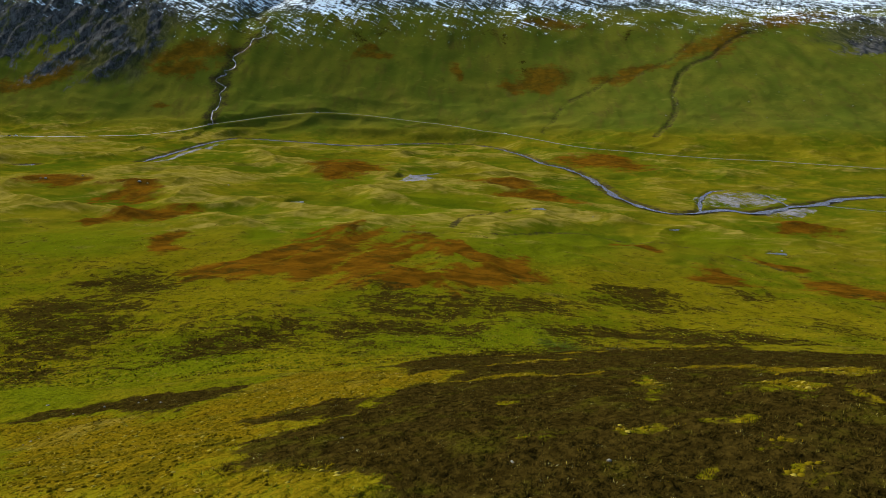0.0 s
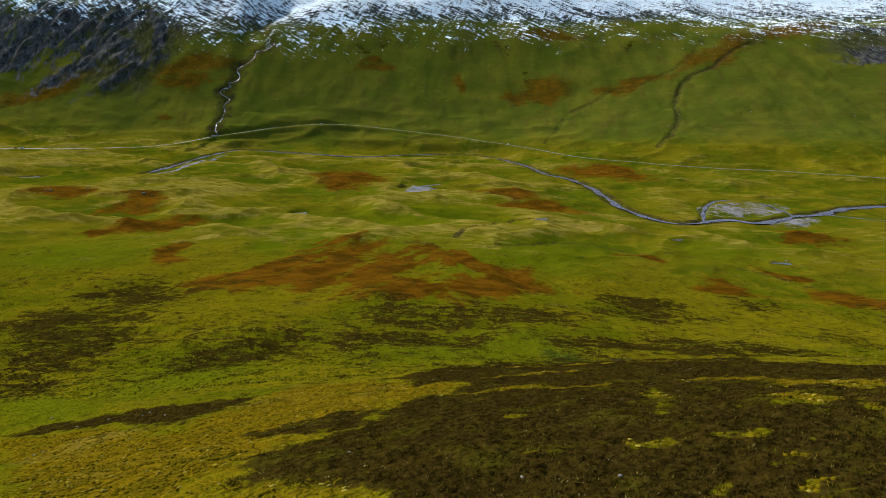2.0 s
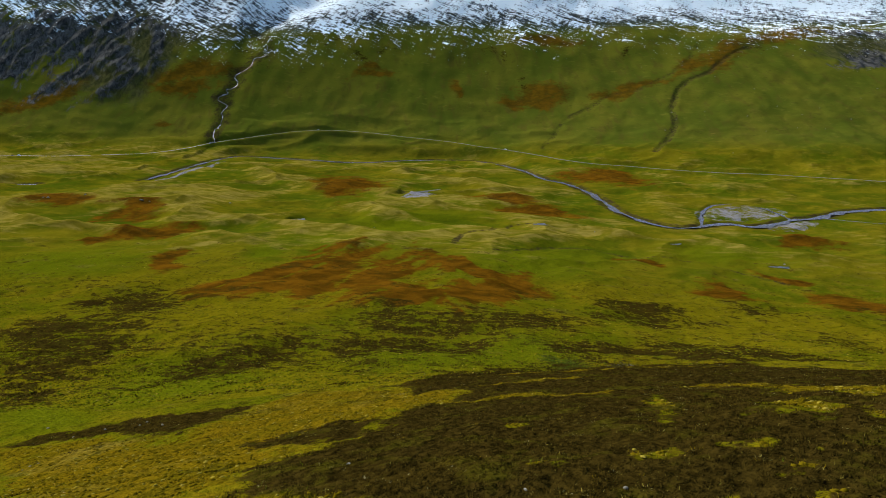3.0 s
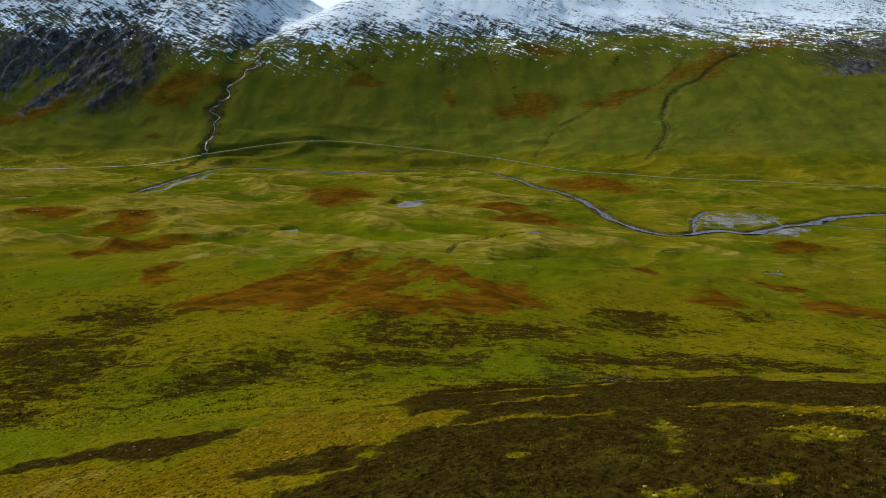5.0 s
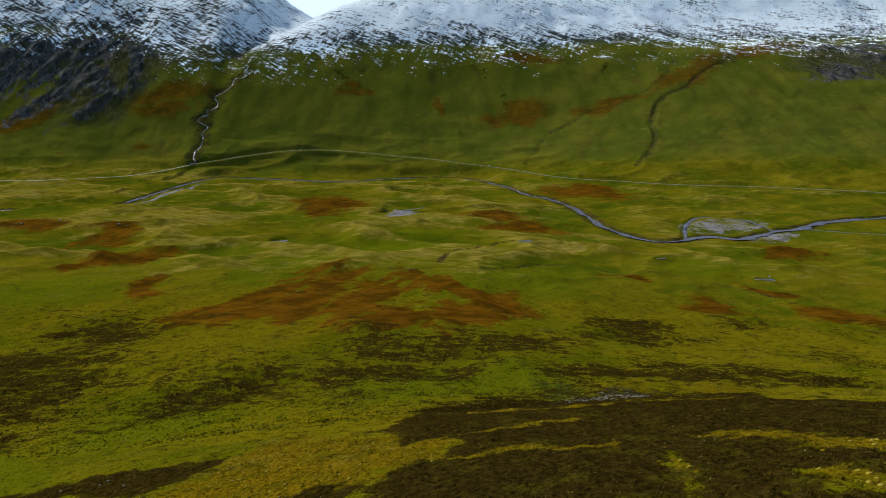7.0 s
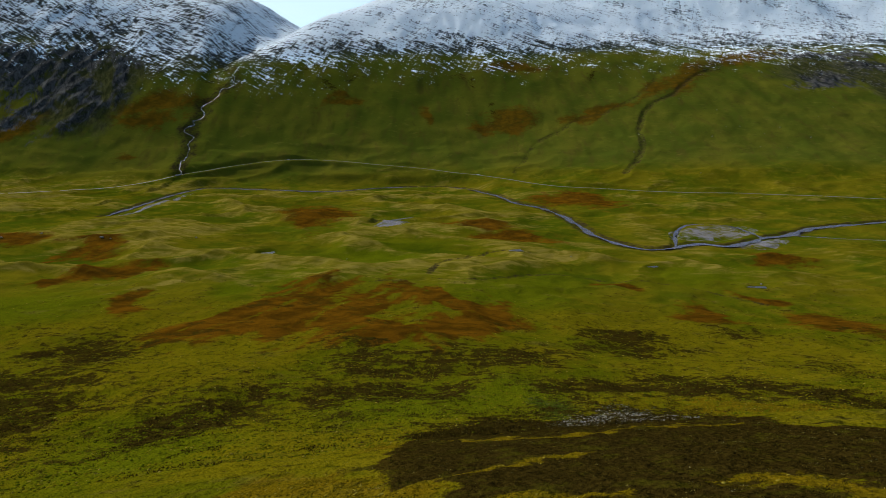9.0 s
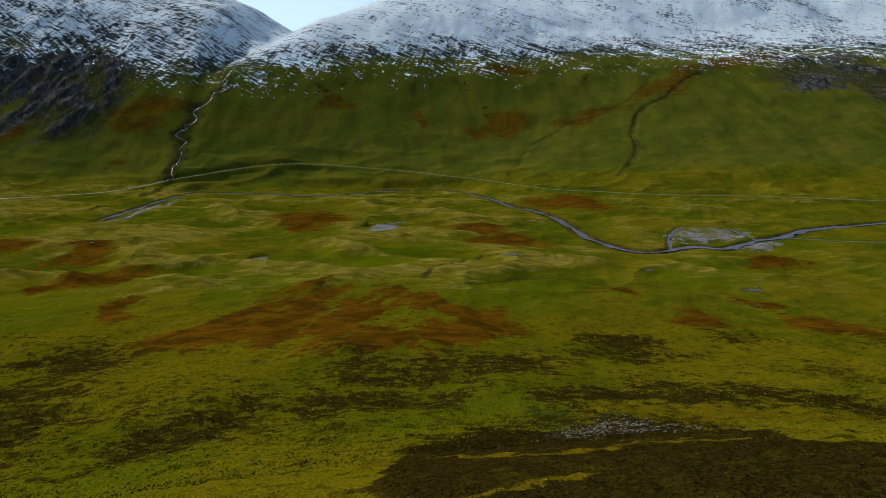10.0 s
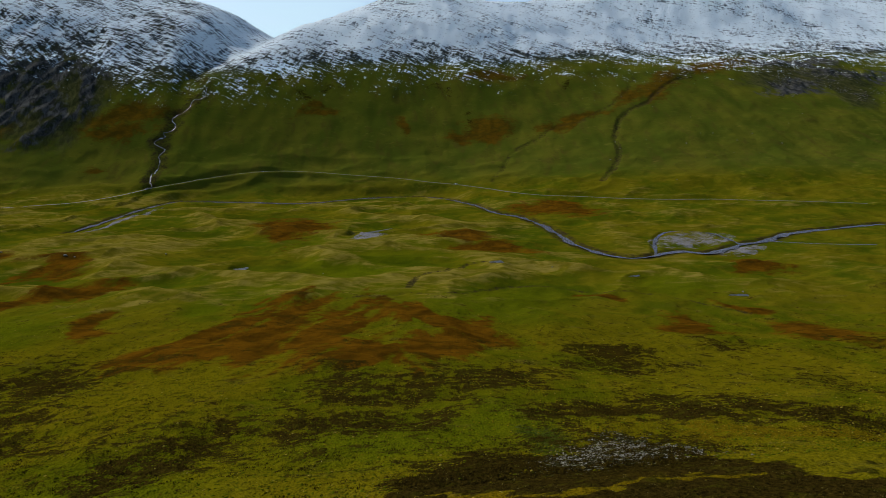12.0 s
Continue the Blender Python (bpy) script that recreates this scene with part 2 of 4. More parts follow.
RIVER = [
    (568.2, 628.4), (480.7, 606.5), (429.2, 592.2), (378.5, 559.5), (340.4, 542.9), (308.8, 520.6), (287.0, 509.5), (272.1, 521.7),
    (248.8, 517.1), (233.7, 506.6), (208.7, 502.0), (192.0, 520.8), (180.5, 562.6), (178.6, 596.9), (179.3, 646.2), (173.8, 707.1),
    (162.2, 754.7), (138.9, 796.5), (130.1, 845.7), (118.5, 887.5), (89.0, 952.6), (53.0, 985.0), (-5.5, 998.5), (-63.9, 987.2),
    (-127.3, 950.8), (-174.0, 949.8), (-226.0, 972.1), (-278.0, 987.1), (-331.7, 1002.6), (-362.2, 1005.3), (-377.4, 967.0), (-385.3, 894.5),
    (-384.2, 814.5), (-383.6, 762.9), (-385.2, 721.8),
]
SIDE_CHANNEL = [
    (341.9, 545.5), (344.5, 580.2), (342.2, 609.3), (322.5, 619.6), (294.6, 613.2), (265.5, 571.7), (238.4, 513.8),
]
BACKWATER = [
    (376.7, 556.7), (396.1, 543.5), (425.2, 532.0), (467.0, 522.2),
]
LEFT_REACH = [
    (-566.8, 654.3), (-540.4, 662.4), (-525.4, 668.8), (-510.0, 675.4), (-493.2, 682.3),
]
BURN = [
    (-461.5, 1388.0), (-438.1, 1382.9), (-414.9, 1353.6), (-386.5, 1304.9), (-385.1, 1279.4), (-403.6, 1267.8), (-412.5, 1247.4), (-429.7, 1233.3),
    (-436.4, 1224.7), (-423.1, 1210.1), (-436.4, 1186.5), (-437.6, 1175.2), (-450.6, 1163.5), (-440.3, 1155.0), (-429.9, 1149.0), (-431.8, 1134.0),
    (-424.9, 1112.0), (-424.9, 1088.9), (-427.5, 1068.9), (-421.5, 1048.1),
]
GULLY_A = [
    (676.8, 1314.1), (615.8, 1270.5), (555.8, 1220.1), (531.3, 1193.3), (499.6, 1173.3), (470.7, 1157.9), (450.5, 1138.2), (430.8, 1102.2),
    (414.7, 1067.6), (405.9, 1022.0), (387.1, 987.3), (368.2, 958.9), (339.0, 917.9),
]
GULLY_B = [
    (547.0, 1308.7), (510.0, 1252.0), (474.4, 1213.6), (443.3, 1185.8), (373.4, 1149.2), (323.8, 1144.4), (277.2, 1110.8), (233.9, 1088.9),
    (209.0, 1060.6), (170.0, 985.6),
]
DITCH = [
    (7.1, 390.7), (18.3, 423.3), (38.7, 434.6), (59.6, 478.8), (79.3, 466.4),
]
DYKE = [
    (-30.8, 363.5), (6.9, 374.7), (33.4, 367.1), (69.1, 398.5), (111.0, 400.3), (146.6, 383.8), (177.7, 380.9), (195.9, 361.1),
    (215.4, 335.9),
]
BOULDERS_FLOOR = [
    (-285.0, 527.4, 3.2), (-277.2, 526.3, 2), (-379.8, 536.8, 3), (-383.3, 535.0, 2), (-353.3, 552.0, 2.4), (-208.0, 544.0, 2.5), (-131.8, 492.3, 1.5), (247.9, 513.0, 2),
    (256.4, 566.8, 3), (335.4, 590.4, 3), (123.4, 450.9, 1.5), (-57.9, 460.7, 1.2), (238.0, 379.1, 2),
]
BOULDERS_SLOPE = [
    (595.8, 1049.6, 3), (622.1, 1014.5, 3), (445.3, 882.7, 2.5), (530.2, 1021.3, 3), (584.6, 1115.7, 2.5), (569.7, 1048.8, 2), (662.4, 1034.4, 2.5), (691.3, 990.2, 3),
    (803.9, 1098.1, 3), (592.5, 973.5, 2.5), (536.1, 964.8, 2), (633.6, 963.6, 2), (467.7, 1050.9, 2), (530.7, 1168.3, 3), (749.0, 1057.9, 2), (381.3, 999.0, 3),
    (413.0, 1061.9, 3), (411.1, 1031.8, 3),
]
# Outlines of heath, straw, bracken, stones and crags, corner by corner.
KNOLL = [
    (-6.1, 87.6), (-1.0, 113.1), (11.4, 130.7), (24.4, 126.8), (39.4, 131.5), (64.4, 139.7), (46.5, 78.2), (56.3, 69.2),
    (120, 70), (90, 10), (20, 0), (-1, 8), (-2.1, 20.1), (-4.3, 22.3), (-7.4, 23.6), (-10.2, 26.2),
    (-12.4, 26.1), (-12.6, 31.1), (-11.0, 34.5), (-8.6, 39.0), (-6.5, 43.6), (-4.7, 49.1),
]
HOLLOW = [
    (-56.4, 62.3), (-55.6, 66.8), (-50.9, 68.0), (-46.8, 70.4), (-45.2, 73.2), (-36.9, 71.8), (-26.7, 70.7), (-26.4, 67.7),
    (-28.1, 64.4), (-29.7, 59.7), (-30.0, 54.8), (-34.4, 56.9), (-42.1, 62.8), (-47.1, 63.5), (-51.4, 62.3),
]
TONGUE = [
    (-19.1, 43.6), (-16.2, 45.7), (-12.7, 48.7), (-8.1, 47.7), (-5.5, 49.3), (-7.2, 41.9), (-10.9, 41.0), (-13.2, 39.1),
    (-15.8, 38.8),
]
WEDGE = [
    (-17.9, 74.5), (-6.5, 61.7), (-3.2, 61.6), (0.7, 61.4), (3.1, 58.7), (-0.5, 53.4), (-4.0, 50.9), (-6.0, 49.8),
    (-10.7, 52.5), (-18.0, 54.0),
]
STRAW_SIDE = [
    (-55.4, 61.1), (-46.1, 62.1), (-29.1, 53.0), (-26.2, 63.1), (-22.8, 77.0), (-11.7, 72.0), (-3.2, 59.7), (-5.0, 49.9),
    (-11.1, 41.8), (-13.2, 30.9), (-12.4, 26.1), (-7.8, 23.1), (-5.0, 20.2), (-24.7, 25.5),
]
STRAW_RUN_A = [
    (-3.2, 60.7), (0.7, 61.4), (5.5, 63.4), (12.1, 65.9), (15.9, 67.2),
]
STRAW_RUN_B = [
    (-0.5, 52.7), (4.8, 52.3), (9.1, 51.6), (14.4, 51.0),
]
STRAW_RUN_C = [
    (24.2, 50.3), (27.7, 49.1), (29.6, 44.6), (29.4, 39.3),
]
STRAW_RUN_D = [
    (4.4, 95.3), (12.5, 87.6), (18.9, 82.5), (26.3, 82.0), (34.4, 83.2), (39.9, 79.6),
]
STRAW_BANK = [
    (48.5, 154.0), (70.8, 151.3), (97.9, 145.3), (120.9, 142.2), (120.0, 128.0), (95.0, 130.0), (68.0, 132.0), (63.7, 143.3),
]
STRAW_SPUR = [
    (-12.2, 96.8), (-9.4, 104.6), (-3.5, 97.9), (-6.4, 87.8),
]
FAN_WEST = [
    (-125.8, 253.6), (-128.6, 286.1), (-114.5, 298.2), (-99.7, 313.9), (-82.5, 341.2), (-68.6, 354.5), (-63.5, 376.2), (-52.5, 361.1),
    (-41.5, 372.4), (-43.4, 342.5), (-49.3, 315.4), (-58.3, 283.6), (-58.1, 269.8), (-56.6, 231.1), (-58.0, 223.7), (-67.4, 246.9),
    (-78.4, 252.5), (-89.9, 245.3), (-97.2, 235.1), (-111.3, 237.6),
]
FAN_EAST = [
    (-43.4, 342.5), (-32.3, 328.3), (-20.5, 348.9), (-12.6, 372.7), (-6.9, 354.3), (6.9, 352.7), (20.2, 324.6), (39.4, 308.9),
    (56.5, 286.4), (74.7, 268.6), (59.9, 253.7), (45.6, 259.5), (30.3, 243.2), (13.8, 236.2), (3.2, 222.5), (-0.9, 244.1),
    (-17.4, 241.7), (-28.9, 240.5), (-38.5, 227.9), (-54.7, 223.0), (-58.1, 269.8), (-48.5, 309.3),
]
FAN_GAP = [
    (-23.6, 276.5), (-21.5, 307.5), (-6.6, 320.5), (18.3, 298.4), (30.7, 287.5), (18.0, 271.9), (-6.0, 264.4),
]
STONE_BANK = [
    (28.5, 119.2), (39.7, 132.7), (52.6, 144.8), (57.7, 139.8), (54.5, 114.2), (45.1, 113.4), (34.3, 106.0), (28.1, 102.6),
]
FLUSH = [
    (30.8, 157.5), (42.0, 158.1), (41.9, 143.3), (29.9, 118.1), (28.4, 140.5),
]
TRACK = [
    (-51.9, 68.3), (-55.5, 78.3), (-71.2, 108.9), (-74.7, 122.4),
]
CRAGS = [
    (-866.4, 1455.7), (-682.8, 1434.8), (-481.4, 1371.3), (-432.6, 1361.4), (-464.2, 1311.6), (-529.5, 1303.7), (-565.6, 1276.9), (-590.0, 1225.9),
    (-605.6, 1162.1), (-697.5, 1147.5), (-728.5, 1173.5),
]
SCARP = [
    (740.9, 1253.8), (876.4, 1391.8), (1047.0, 1386.6), (1122.1, 1272.7), (969.6, 1090.2), (903.9, 1105.4), (920.5, 1193.1), (825.9, 1203.4),
]
HEATH_MID = []
HEATH_MID.append([
    (-36.1, 200.6), (-34.0, 226.7), (-28.5, 236.1), (-16.6, 228.8), (-5.3, 212.1), (12.1, 211.7), (28.1, 227.5), (46.0, 225.8),
    (50.7, 209.0), (42.2, 199.9), (23.3, 193.1), (10.1, 184.2), (-1.4, 192.0), (-16.4, 194.9), (-27.3, 192.2),
])
HEATH_MID.append([
    (-56.1, 179.8), (-41.8, 176.0), (-29.8, 184.7), (-5.0, 181.3), (21.6, 180.5), (8.5, 161.4), (-12.5, 161.5), (-25.6, 156.9),
    (-39.9, 160.9), (-49.8, 169.3),
])
HEATH_MID.append([
    (-158.7, 235.1), (-149.9, 247.9), (-135.7, 263.9), (-117.2, 236.1), (-120.4, 215.1), (-126.1, 202.6), (-138.5, 205.3),
])
HEATH_MID.append([
    (-121.1, 180.0), (-117.8, 189.4), (-99.3, 177.7), (-96.7, 165.3), (-104.8, 156.1),
])
HEATH_MID.append([
    (-77.8, 151.7), (-67.3, 166.5), (-53.5, 171.2), (-43.4, 157.1), (-55.0, 145.7), (-60.4, 127.3), (-69.4, 123.3), (-74.9, 138.9),
])
HEATH_MID.append([
    (35.1, 162.2), (42.8, 179.1), (65.8, 186.7), (90.7, 190.0), (104.5, 180.1), (112.7, 165.3), (130.1, 152.2), (120.9, 142.2),
    (107.2, 147.2), (87.1, 152.5), (66.3, 158.6), (48.5, 163.2), (40.1, 151.8), (33.8, 150.7),
])
HEATH_MID.append([
    (62.8, 228.2), (89.9, 264.8), (110.3, 267.3), (111.3, 234.9), (89.2, 223.6),
])
HEATH_MID.append([
    (155.8, 277.1), (175.4, 274.9), (162.1, 259.1), (151.8, 265.1),
])
HEATH_MID.append([
    (39.2, 144.0), (54.5, 149.5), (64.3, 144.7), (62.8, 124.1), (45.1, 113.4), (34.5, 114.9),
])
HEATH_MID.append([
    (7.7, 138.7), (22.5, 138.6), (29.9, 118.1), (38.7, 111.6), (21.9, 92.1), (11.3, 107.0), (5.3, 107.0),
])
HEATH_MID.append([
    (-153.4, 181.4), (-148.4, 208.5), (-110.8, 192.7), (-95.3, 160.5), (-97.3, 139.0), (-98.1, 121.5), (-96.9, 110.4),
])
CLEARINGS = [
    (15.9, 38.9, 0.5, -0.9, -2.4, -6.0), (5.5, 25.0, 1.2, -0.4, -0.2, -0.8), (9.3, 26.0, 1.2, -0.4, -0.2, -0.6), (21.8, 32.1, 1.5, -1.3, -1.9, -2.8), (29.8, 37.8, 1.6, -0.8, -3.6, -4.7), (14.3, 24.3, 1.0, -0.2, -0.5, -0.9), (15.0, 21.5, 0.5, -0.1, -0.3, -0.5), (11.1, 19.2, 0.5, -0.2, -0.4, -0.7),
    (15.0, 19.4, 0.4, -0.1, -0.3, -0.4), (16.6, 22.9, 0.6, -0.2, -0.3, -0.5), (14.6, 17.5, 1.1, -0.1, -0.3, -0.5), (22.8, 27.1, 0.7, -0.2, -1.2, -1.6), (3.4, 34.6, 0.9, -0.4, -0.1, -0.7), (6.4, 21.0, 0.4, -0.1, -0.1, -0.3),
]
BOULDERS_NEAR = [
    (-44.8, 51.3, 0.25), (-44.7, 52.2, 0.3), (-44.2, 52.8, 0.22), (-41.0, 66.6, 0.4), (-40.5, 67.5, 0.35), (-36.2, 63.4, 0.4), (-48.1, 63.9, 0.3), (-45.2, 65.9, 0.35), (-56.6, 70.8, 0.5), (-6.7, 30.0, 0.25), (2.8, 22.7, 0.2), (7.1, 21.8, 0.25),
    (45.0, 124.9, 0.8), (36.5, 115.6, 0.7), (53.4, 122.3, 0.7), (59.0, 104.4, 0.6), (31.9, 114.8, 0.8), (53.4, 110.3, 0.5),
]
LINE_Z = -1.5  # level of the river


def rounded(points, step):
    """Points along a smooth curve through the given ones, about step metres apart."""
    p = np.array([points[0], *points, points[-1]], float)
    out = []
    for a, b, c, d in zip(p, p[1:], p[2:], p[3:]):
        n = max(2, int(np.hypot(*(c - b)) / step))
        for t in np.arange(n) / n:
            out.append(0.5 * (2 * b + t * (c - a + t * (2 * a - 5 * b + 4 * c - d + t * (3 * (b - c) + d - a)))))
    return np.array(out + [p[-1]])


def field(x, y, *ovals):
    """1 in the middle of the nearest oval, 0 on its rim, negative outside."""
    best = np.full(x.shape, -1.5)
    for cx, cy, ux, uy, vx, vy in sum(ovals, []):
        det = ux * vy - uy * vx
        if abs(det) < 1e-6:
            continue
        a, b = ((x - cx) * vy - (y - cy) * vx) / det, ((y - cy) * ux - (x - cx) * uy) / det
        best = np.maximum(best, 1 - np.hypot(a, b))
    return best


def along(x, y, points, step=12):
    """The distance to a curve and how far along it, both in metres, worked out only near it."""
    pts = rounded(points, step)
    d, s = np.full(x.shape, 1e6), np.zeros(x.shape)
    lo, hi = pts.min(0) - 40, pts.max(0) + 40
    near = (x > lo[0]) & (x < hi[0]) & (y > lo[1]) & (y < hi[1])
    xs, ys, best, run = x[near], y[near], np.full(near.sum(), 1e6), np.zeros(near.sum())
    gone = 0.0
    for a, b in zip(pts, pts[1:]):
        length = np.hypot(*(b - a))
        t = np.clip(((xs - a[0]) * (b[0] - a[0]) + (ys - a[1]) * (b[1] - a[1])) / (length**2 + 1e-9), 0, 1)
        q = np.hypot(xs - a[0] - t * (b[0] - a[0]), ys - a[1] - t * (b[1] - a[1]))
        closer = q < best
        best, run = np.where(closer, q, best), np.where(closer, gone + t * length, run)
        gone += length
    d[near], s[near] = best, run
    return d, s


def within(x, y, corners, edge):
    """How deep inside an outline a place lies, in units of edge metres: negative outside, from -3 to 3."""
    c = np.array(corners, float)
    lo, hi = c.min(0) - 3 * edge, c.max(0) + 3 * edge
    near = (x > lo[0]) & (x < hi[0]) & (y > lo[1]) & (y < hi[1])
    xs, ys = x[near], y[near]
    d, odd = np.full(xs.shape, 1e9), np.zeros(xs.shape, bool)
    for (ax, ay), (bx, by) in zip(c, np.roll(c, -1, 0)):
        t = np.clip(((xs - ax) * (bx - ax) + (ys - ay) * (by - ay)) / ((bx - ax) ** 2 + (by - ay) ** 2 + 1e-9), 0, 1)
        d = np.minimum(d, np.hypot(xs - ax - t * (bx - ax), ys - ay - t * (by - ay)))
        if ay != by:
            odd ^= ((ay > ys) != (by > ys)) & (xs < ax + (ys - ay) * (bx - ax) / (by - ay))
    out = np.full(x.shape, -3.0)
    out[near] = np.clip(np.where(odd, d, -d) / edge, -3, 3)
    return out


def strip(x, y, line, half):
    """1 on a line, 0 at half metres from it, negative beyond."""
    return np.maximum(1 - along(x, y, line, 3)[0] / half, -3)


def frayed(x, y):
    """The place, shifted by uneven amounts that grow with the distance, so that outlines come out ragged."""
    far = smooth(60, 160, y)
    wx = (1.3 + 3.5 * far) * fractal(x / 6, y / 6, 131, 2) + (0.6 + 2.0 * far) * fractal(x / 1.7, y / 1.7, 133, 2)
    wy = (1.6 + 5.0 * far) * fractal(x / 6, y / 6, 135, 2) + (0.8 + 3.0 * far) * fractal(x / 1.7, y / 1.7, 137, 2)
    return x + wx, y + wy


STRAW_RUNS = [(STRAW_RUN_A, 2.0), (STRAW_RUN_B, 1.6), (STRAW_RUN_C, 3.0), (STRAW_RUN_D, 1.8)]


def straw_cover(x, y):
    """Where yellowed grass covers the near hillside: above 0."""
    x, y = frayed(x, y)
    v = np.maximum.reduce([within(x, y, STRAW_SIDE, 4), within(x, y, WEDGE, 3), within(x, y, STRAW_BANK, 10) - 0.2, within(x, y, STRAW_SPUR, 4)])
    for line, half in STRAW_RUNS:
        v = np.maximum(v, strip(x, y, line, half) - 0.1)
    return np.maximum(v, 0.55 * field(x, y, CLEARINGS) - 0.12)


def heath_cover(x, y):
    """Where dark heather covers the near hillside and its foot: above 0; it thins out over the slope below."""
    x, y = frayed(x, y)
    v = np.maximum.reduce([within(x, y, KNOLL, 3), within(x, y, HOLLOW, 2.5), within(x, y, TONGUE, 2.5) - 0.2])
    v = np.minimum(v, 0.9)
    for line, half in STRAW_RUNS:
        v = np.minimum(v, 0.5 - strip(x, y, line, half))
    v = np.minimum(np.minimum(v, 0.1 - within(x, y, WEDGE, 2.0)), 0.25 - 0.7 * field(x, y, CLEARINGS))
    for outline in HEATH_MID:
        v = np.maximum(v, 0.0 + 0.24 * np.clip(within(x, y, outline, 9), -2.0, 0.9))
    foot = smooth(95, 140, y) * (1 - smooth(260, 340, y))
    return np.maximum(v, -0.5 + 0.42 * (foot - 1) + 0.38 * foot * fractal(x / 60, y / 45, 139, 3))


def nearby(cover, x, y, limit=380):
    """A cover worked out on the near side alone; -3 beyond the limit."""
    v, near = np.full(x.shape, -3.0), y < limit
    v[near] = cover(x[near], y[near])
    return v


def bracken_cover(x, y):
    """Where rusty bracken grows: above 0, and more in the middle of a patch."""
    wx, wy = x + 7 * fractal(x / 26, y / 26, 101, 4), y + 14 * fractal(x / 22, y / 40, 103, 4)
    fan = np.maximum(within(wx, wy, FAN_WEST, 11), within(wx, wy, FAN_EAST, 11))
    fan = np.minimum(np.minimum(fan, 0.5 - within(wx, wy, FAN_GAP, 9)), 0.8)
    turn = np.where(x < 0, 1.0, -0.6)
    fan = fan + 0.75 * fractal((0.88 * x - turn * 0.48 * y) / 6, (turn * 0.48 * x + 0.88 * y) / 42, 105, 4)
    floor = 1.6 * field(x + 12 * fractal(x / 45, y / 45, 107, 4), y + 26 * fractal(x / 40, y / 60, 109, 4), BRACKEN_FLOOR)
    slope = 1.3 * field(x + 16 * fractal(x / 60, y / 60, 111, 4), y + 14 * fractal(x / 50, y / 50, 113, 4), BRACKEN_SLOPE)
    return np.maximum(np.maximum(fan, floor + 0.15), slope)


CHANNELS = [(RIVER, 5.5), (SIDE_CHANNEL, 2.0), (BACKWATER, 2.0), (LEFT_REACH, 5.5)]
road_line = rounded(ROAD, 8)
road_z = height(road_line[:, 0], road_line[:, 1])
for _ in range(40):
    road_z[1:-1] = 0.25 * road_z[:-2] + 0.5 * road_z[1:-1] + 0.25 * road_z[2:]


def pool_level(oval):
    return float(height(np.array([oval[0]]), np.array([oval[1]]))[0]) - 0.4


def land(x, y):
    """The height of the finished ground: with the river's bed, the road's bench, gullies, ditches and crags."""
    x, y = np.asarray(x, float), np.asarray(y, float)
    z = height(x, y)
    rock = smooth(-0.25, 0.35, field(x, y, ROCK))
    crag = np.abs(fractal((x - 0.25 * y) / 34, y / 80, 21, 3, 0.5))
    z = z + rock * (7 * (crag - 0.35) + 2.2 * np.abs(fractal((x - 0.25 * y) / 10, y / 42, 31, 3)))
    for line, deep, wide in ((GULLY_A, 2.2, 4.5), (GULLY_B, 1.0, 4.0), (DITCH, 0.6, 1.4), (DYKE, 0.35, 1.2), (TRACK, 0.25, 0.6)):
        d, s = along(x, y, line)
        end = smooth(0, 30, s)
        z = z - end * deep * np.exp(-((d / (wide * (1 + 0.3 * np.sin(s / 17) + 0.35 * value_noise(x / 9, y / 9, 91)))) ** 2))
    d, s = along(x, y, BURN)
    z = z - 1.5 * np.exp(-((d / 4) ** 2)) * smooth(0, 40, s) * (1 - smooth(430, 500, s))
    g = smooth(0.0, 0.3, field(x, y, GRAVEL[:2]))
    z = z + g * (LINE_Z + 0.25 + 0.35 * fractal(x / 9, y / 9, 41, 2) - z) * 0.9
    bed = np.zeros(x.shape)
    mounds = smooth(300, 420, y) * (1 - smooth(1000, 1190, y + 0.4 * np.maximum(x, 0))) * np.maximum(hummocks(x, y), 0)
    for line, half in CHANNELS:
        d, s = along(x, y, line)
        if line is RIVER:
            z = z - mounds * (1 - smooth(20, 120, d))
        k = 1 - smooth(half + 2, half + 26, d)
        z = z + k * (np.minimum(np.maximum(z, LINE_Z + 0.3), LINE_Z + 1.0) - z)
        bed = np.maximum(bed, 1 - smooth(half * 0.8, half + 2.5, d))
    z = z + bed * (np.minimum(z, LINE_Z - 0.7) - z)
    for oval in POOLS:
        near = np.hypot(x - oval[0], y - oval[1]) < 120
        k = smooth(-1.2, -0.4, field(x[near], y[near], [oval]))
        z[near] = z[near] + k * (pool_level(oval) - 0.25 - z[near])
    lo, hi = road_line.min(0) - 30, road_line.max(0) + 30
    near = (x > lo[0]) & (x < hi[0]) & (y > lo[1]) & (y < hi[1])
    d, level, _ = near_line(x[near], y[near], [(a, b, c, 1.0) for (a, b), c in zip(road_line, road_z)])
    z[near] = z[near] + (1 - smooth(3.5, 11, d)) * (level - z[near])
    return z


def spot(x, y):
    return float(land(np.array([float(x)]), np.array([float(y)]))[0])


def spaced(stops):
    """Numbers from the first stop to the last, whose gaps grow or shrink evenly between the stops (place, gap)."""
    out = [stops[0][0]]
    for (a, da), (b, db) in zip(stops, stops[1:]):
        while out[-1] < b:
            t = min(max((out[-1] - a) / (b - a), 0), 1)
            out.append(out[-1] + da + (db - da) * t)
    return np.array(out)


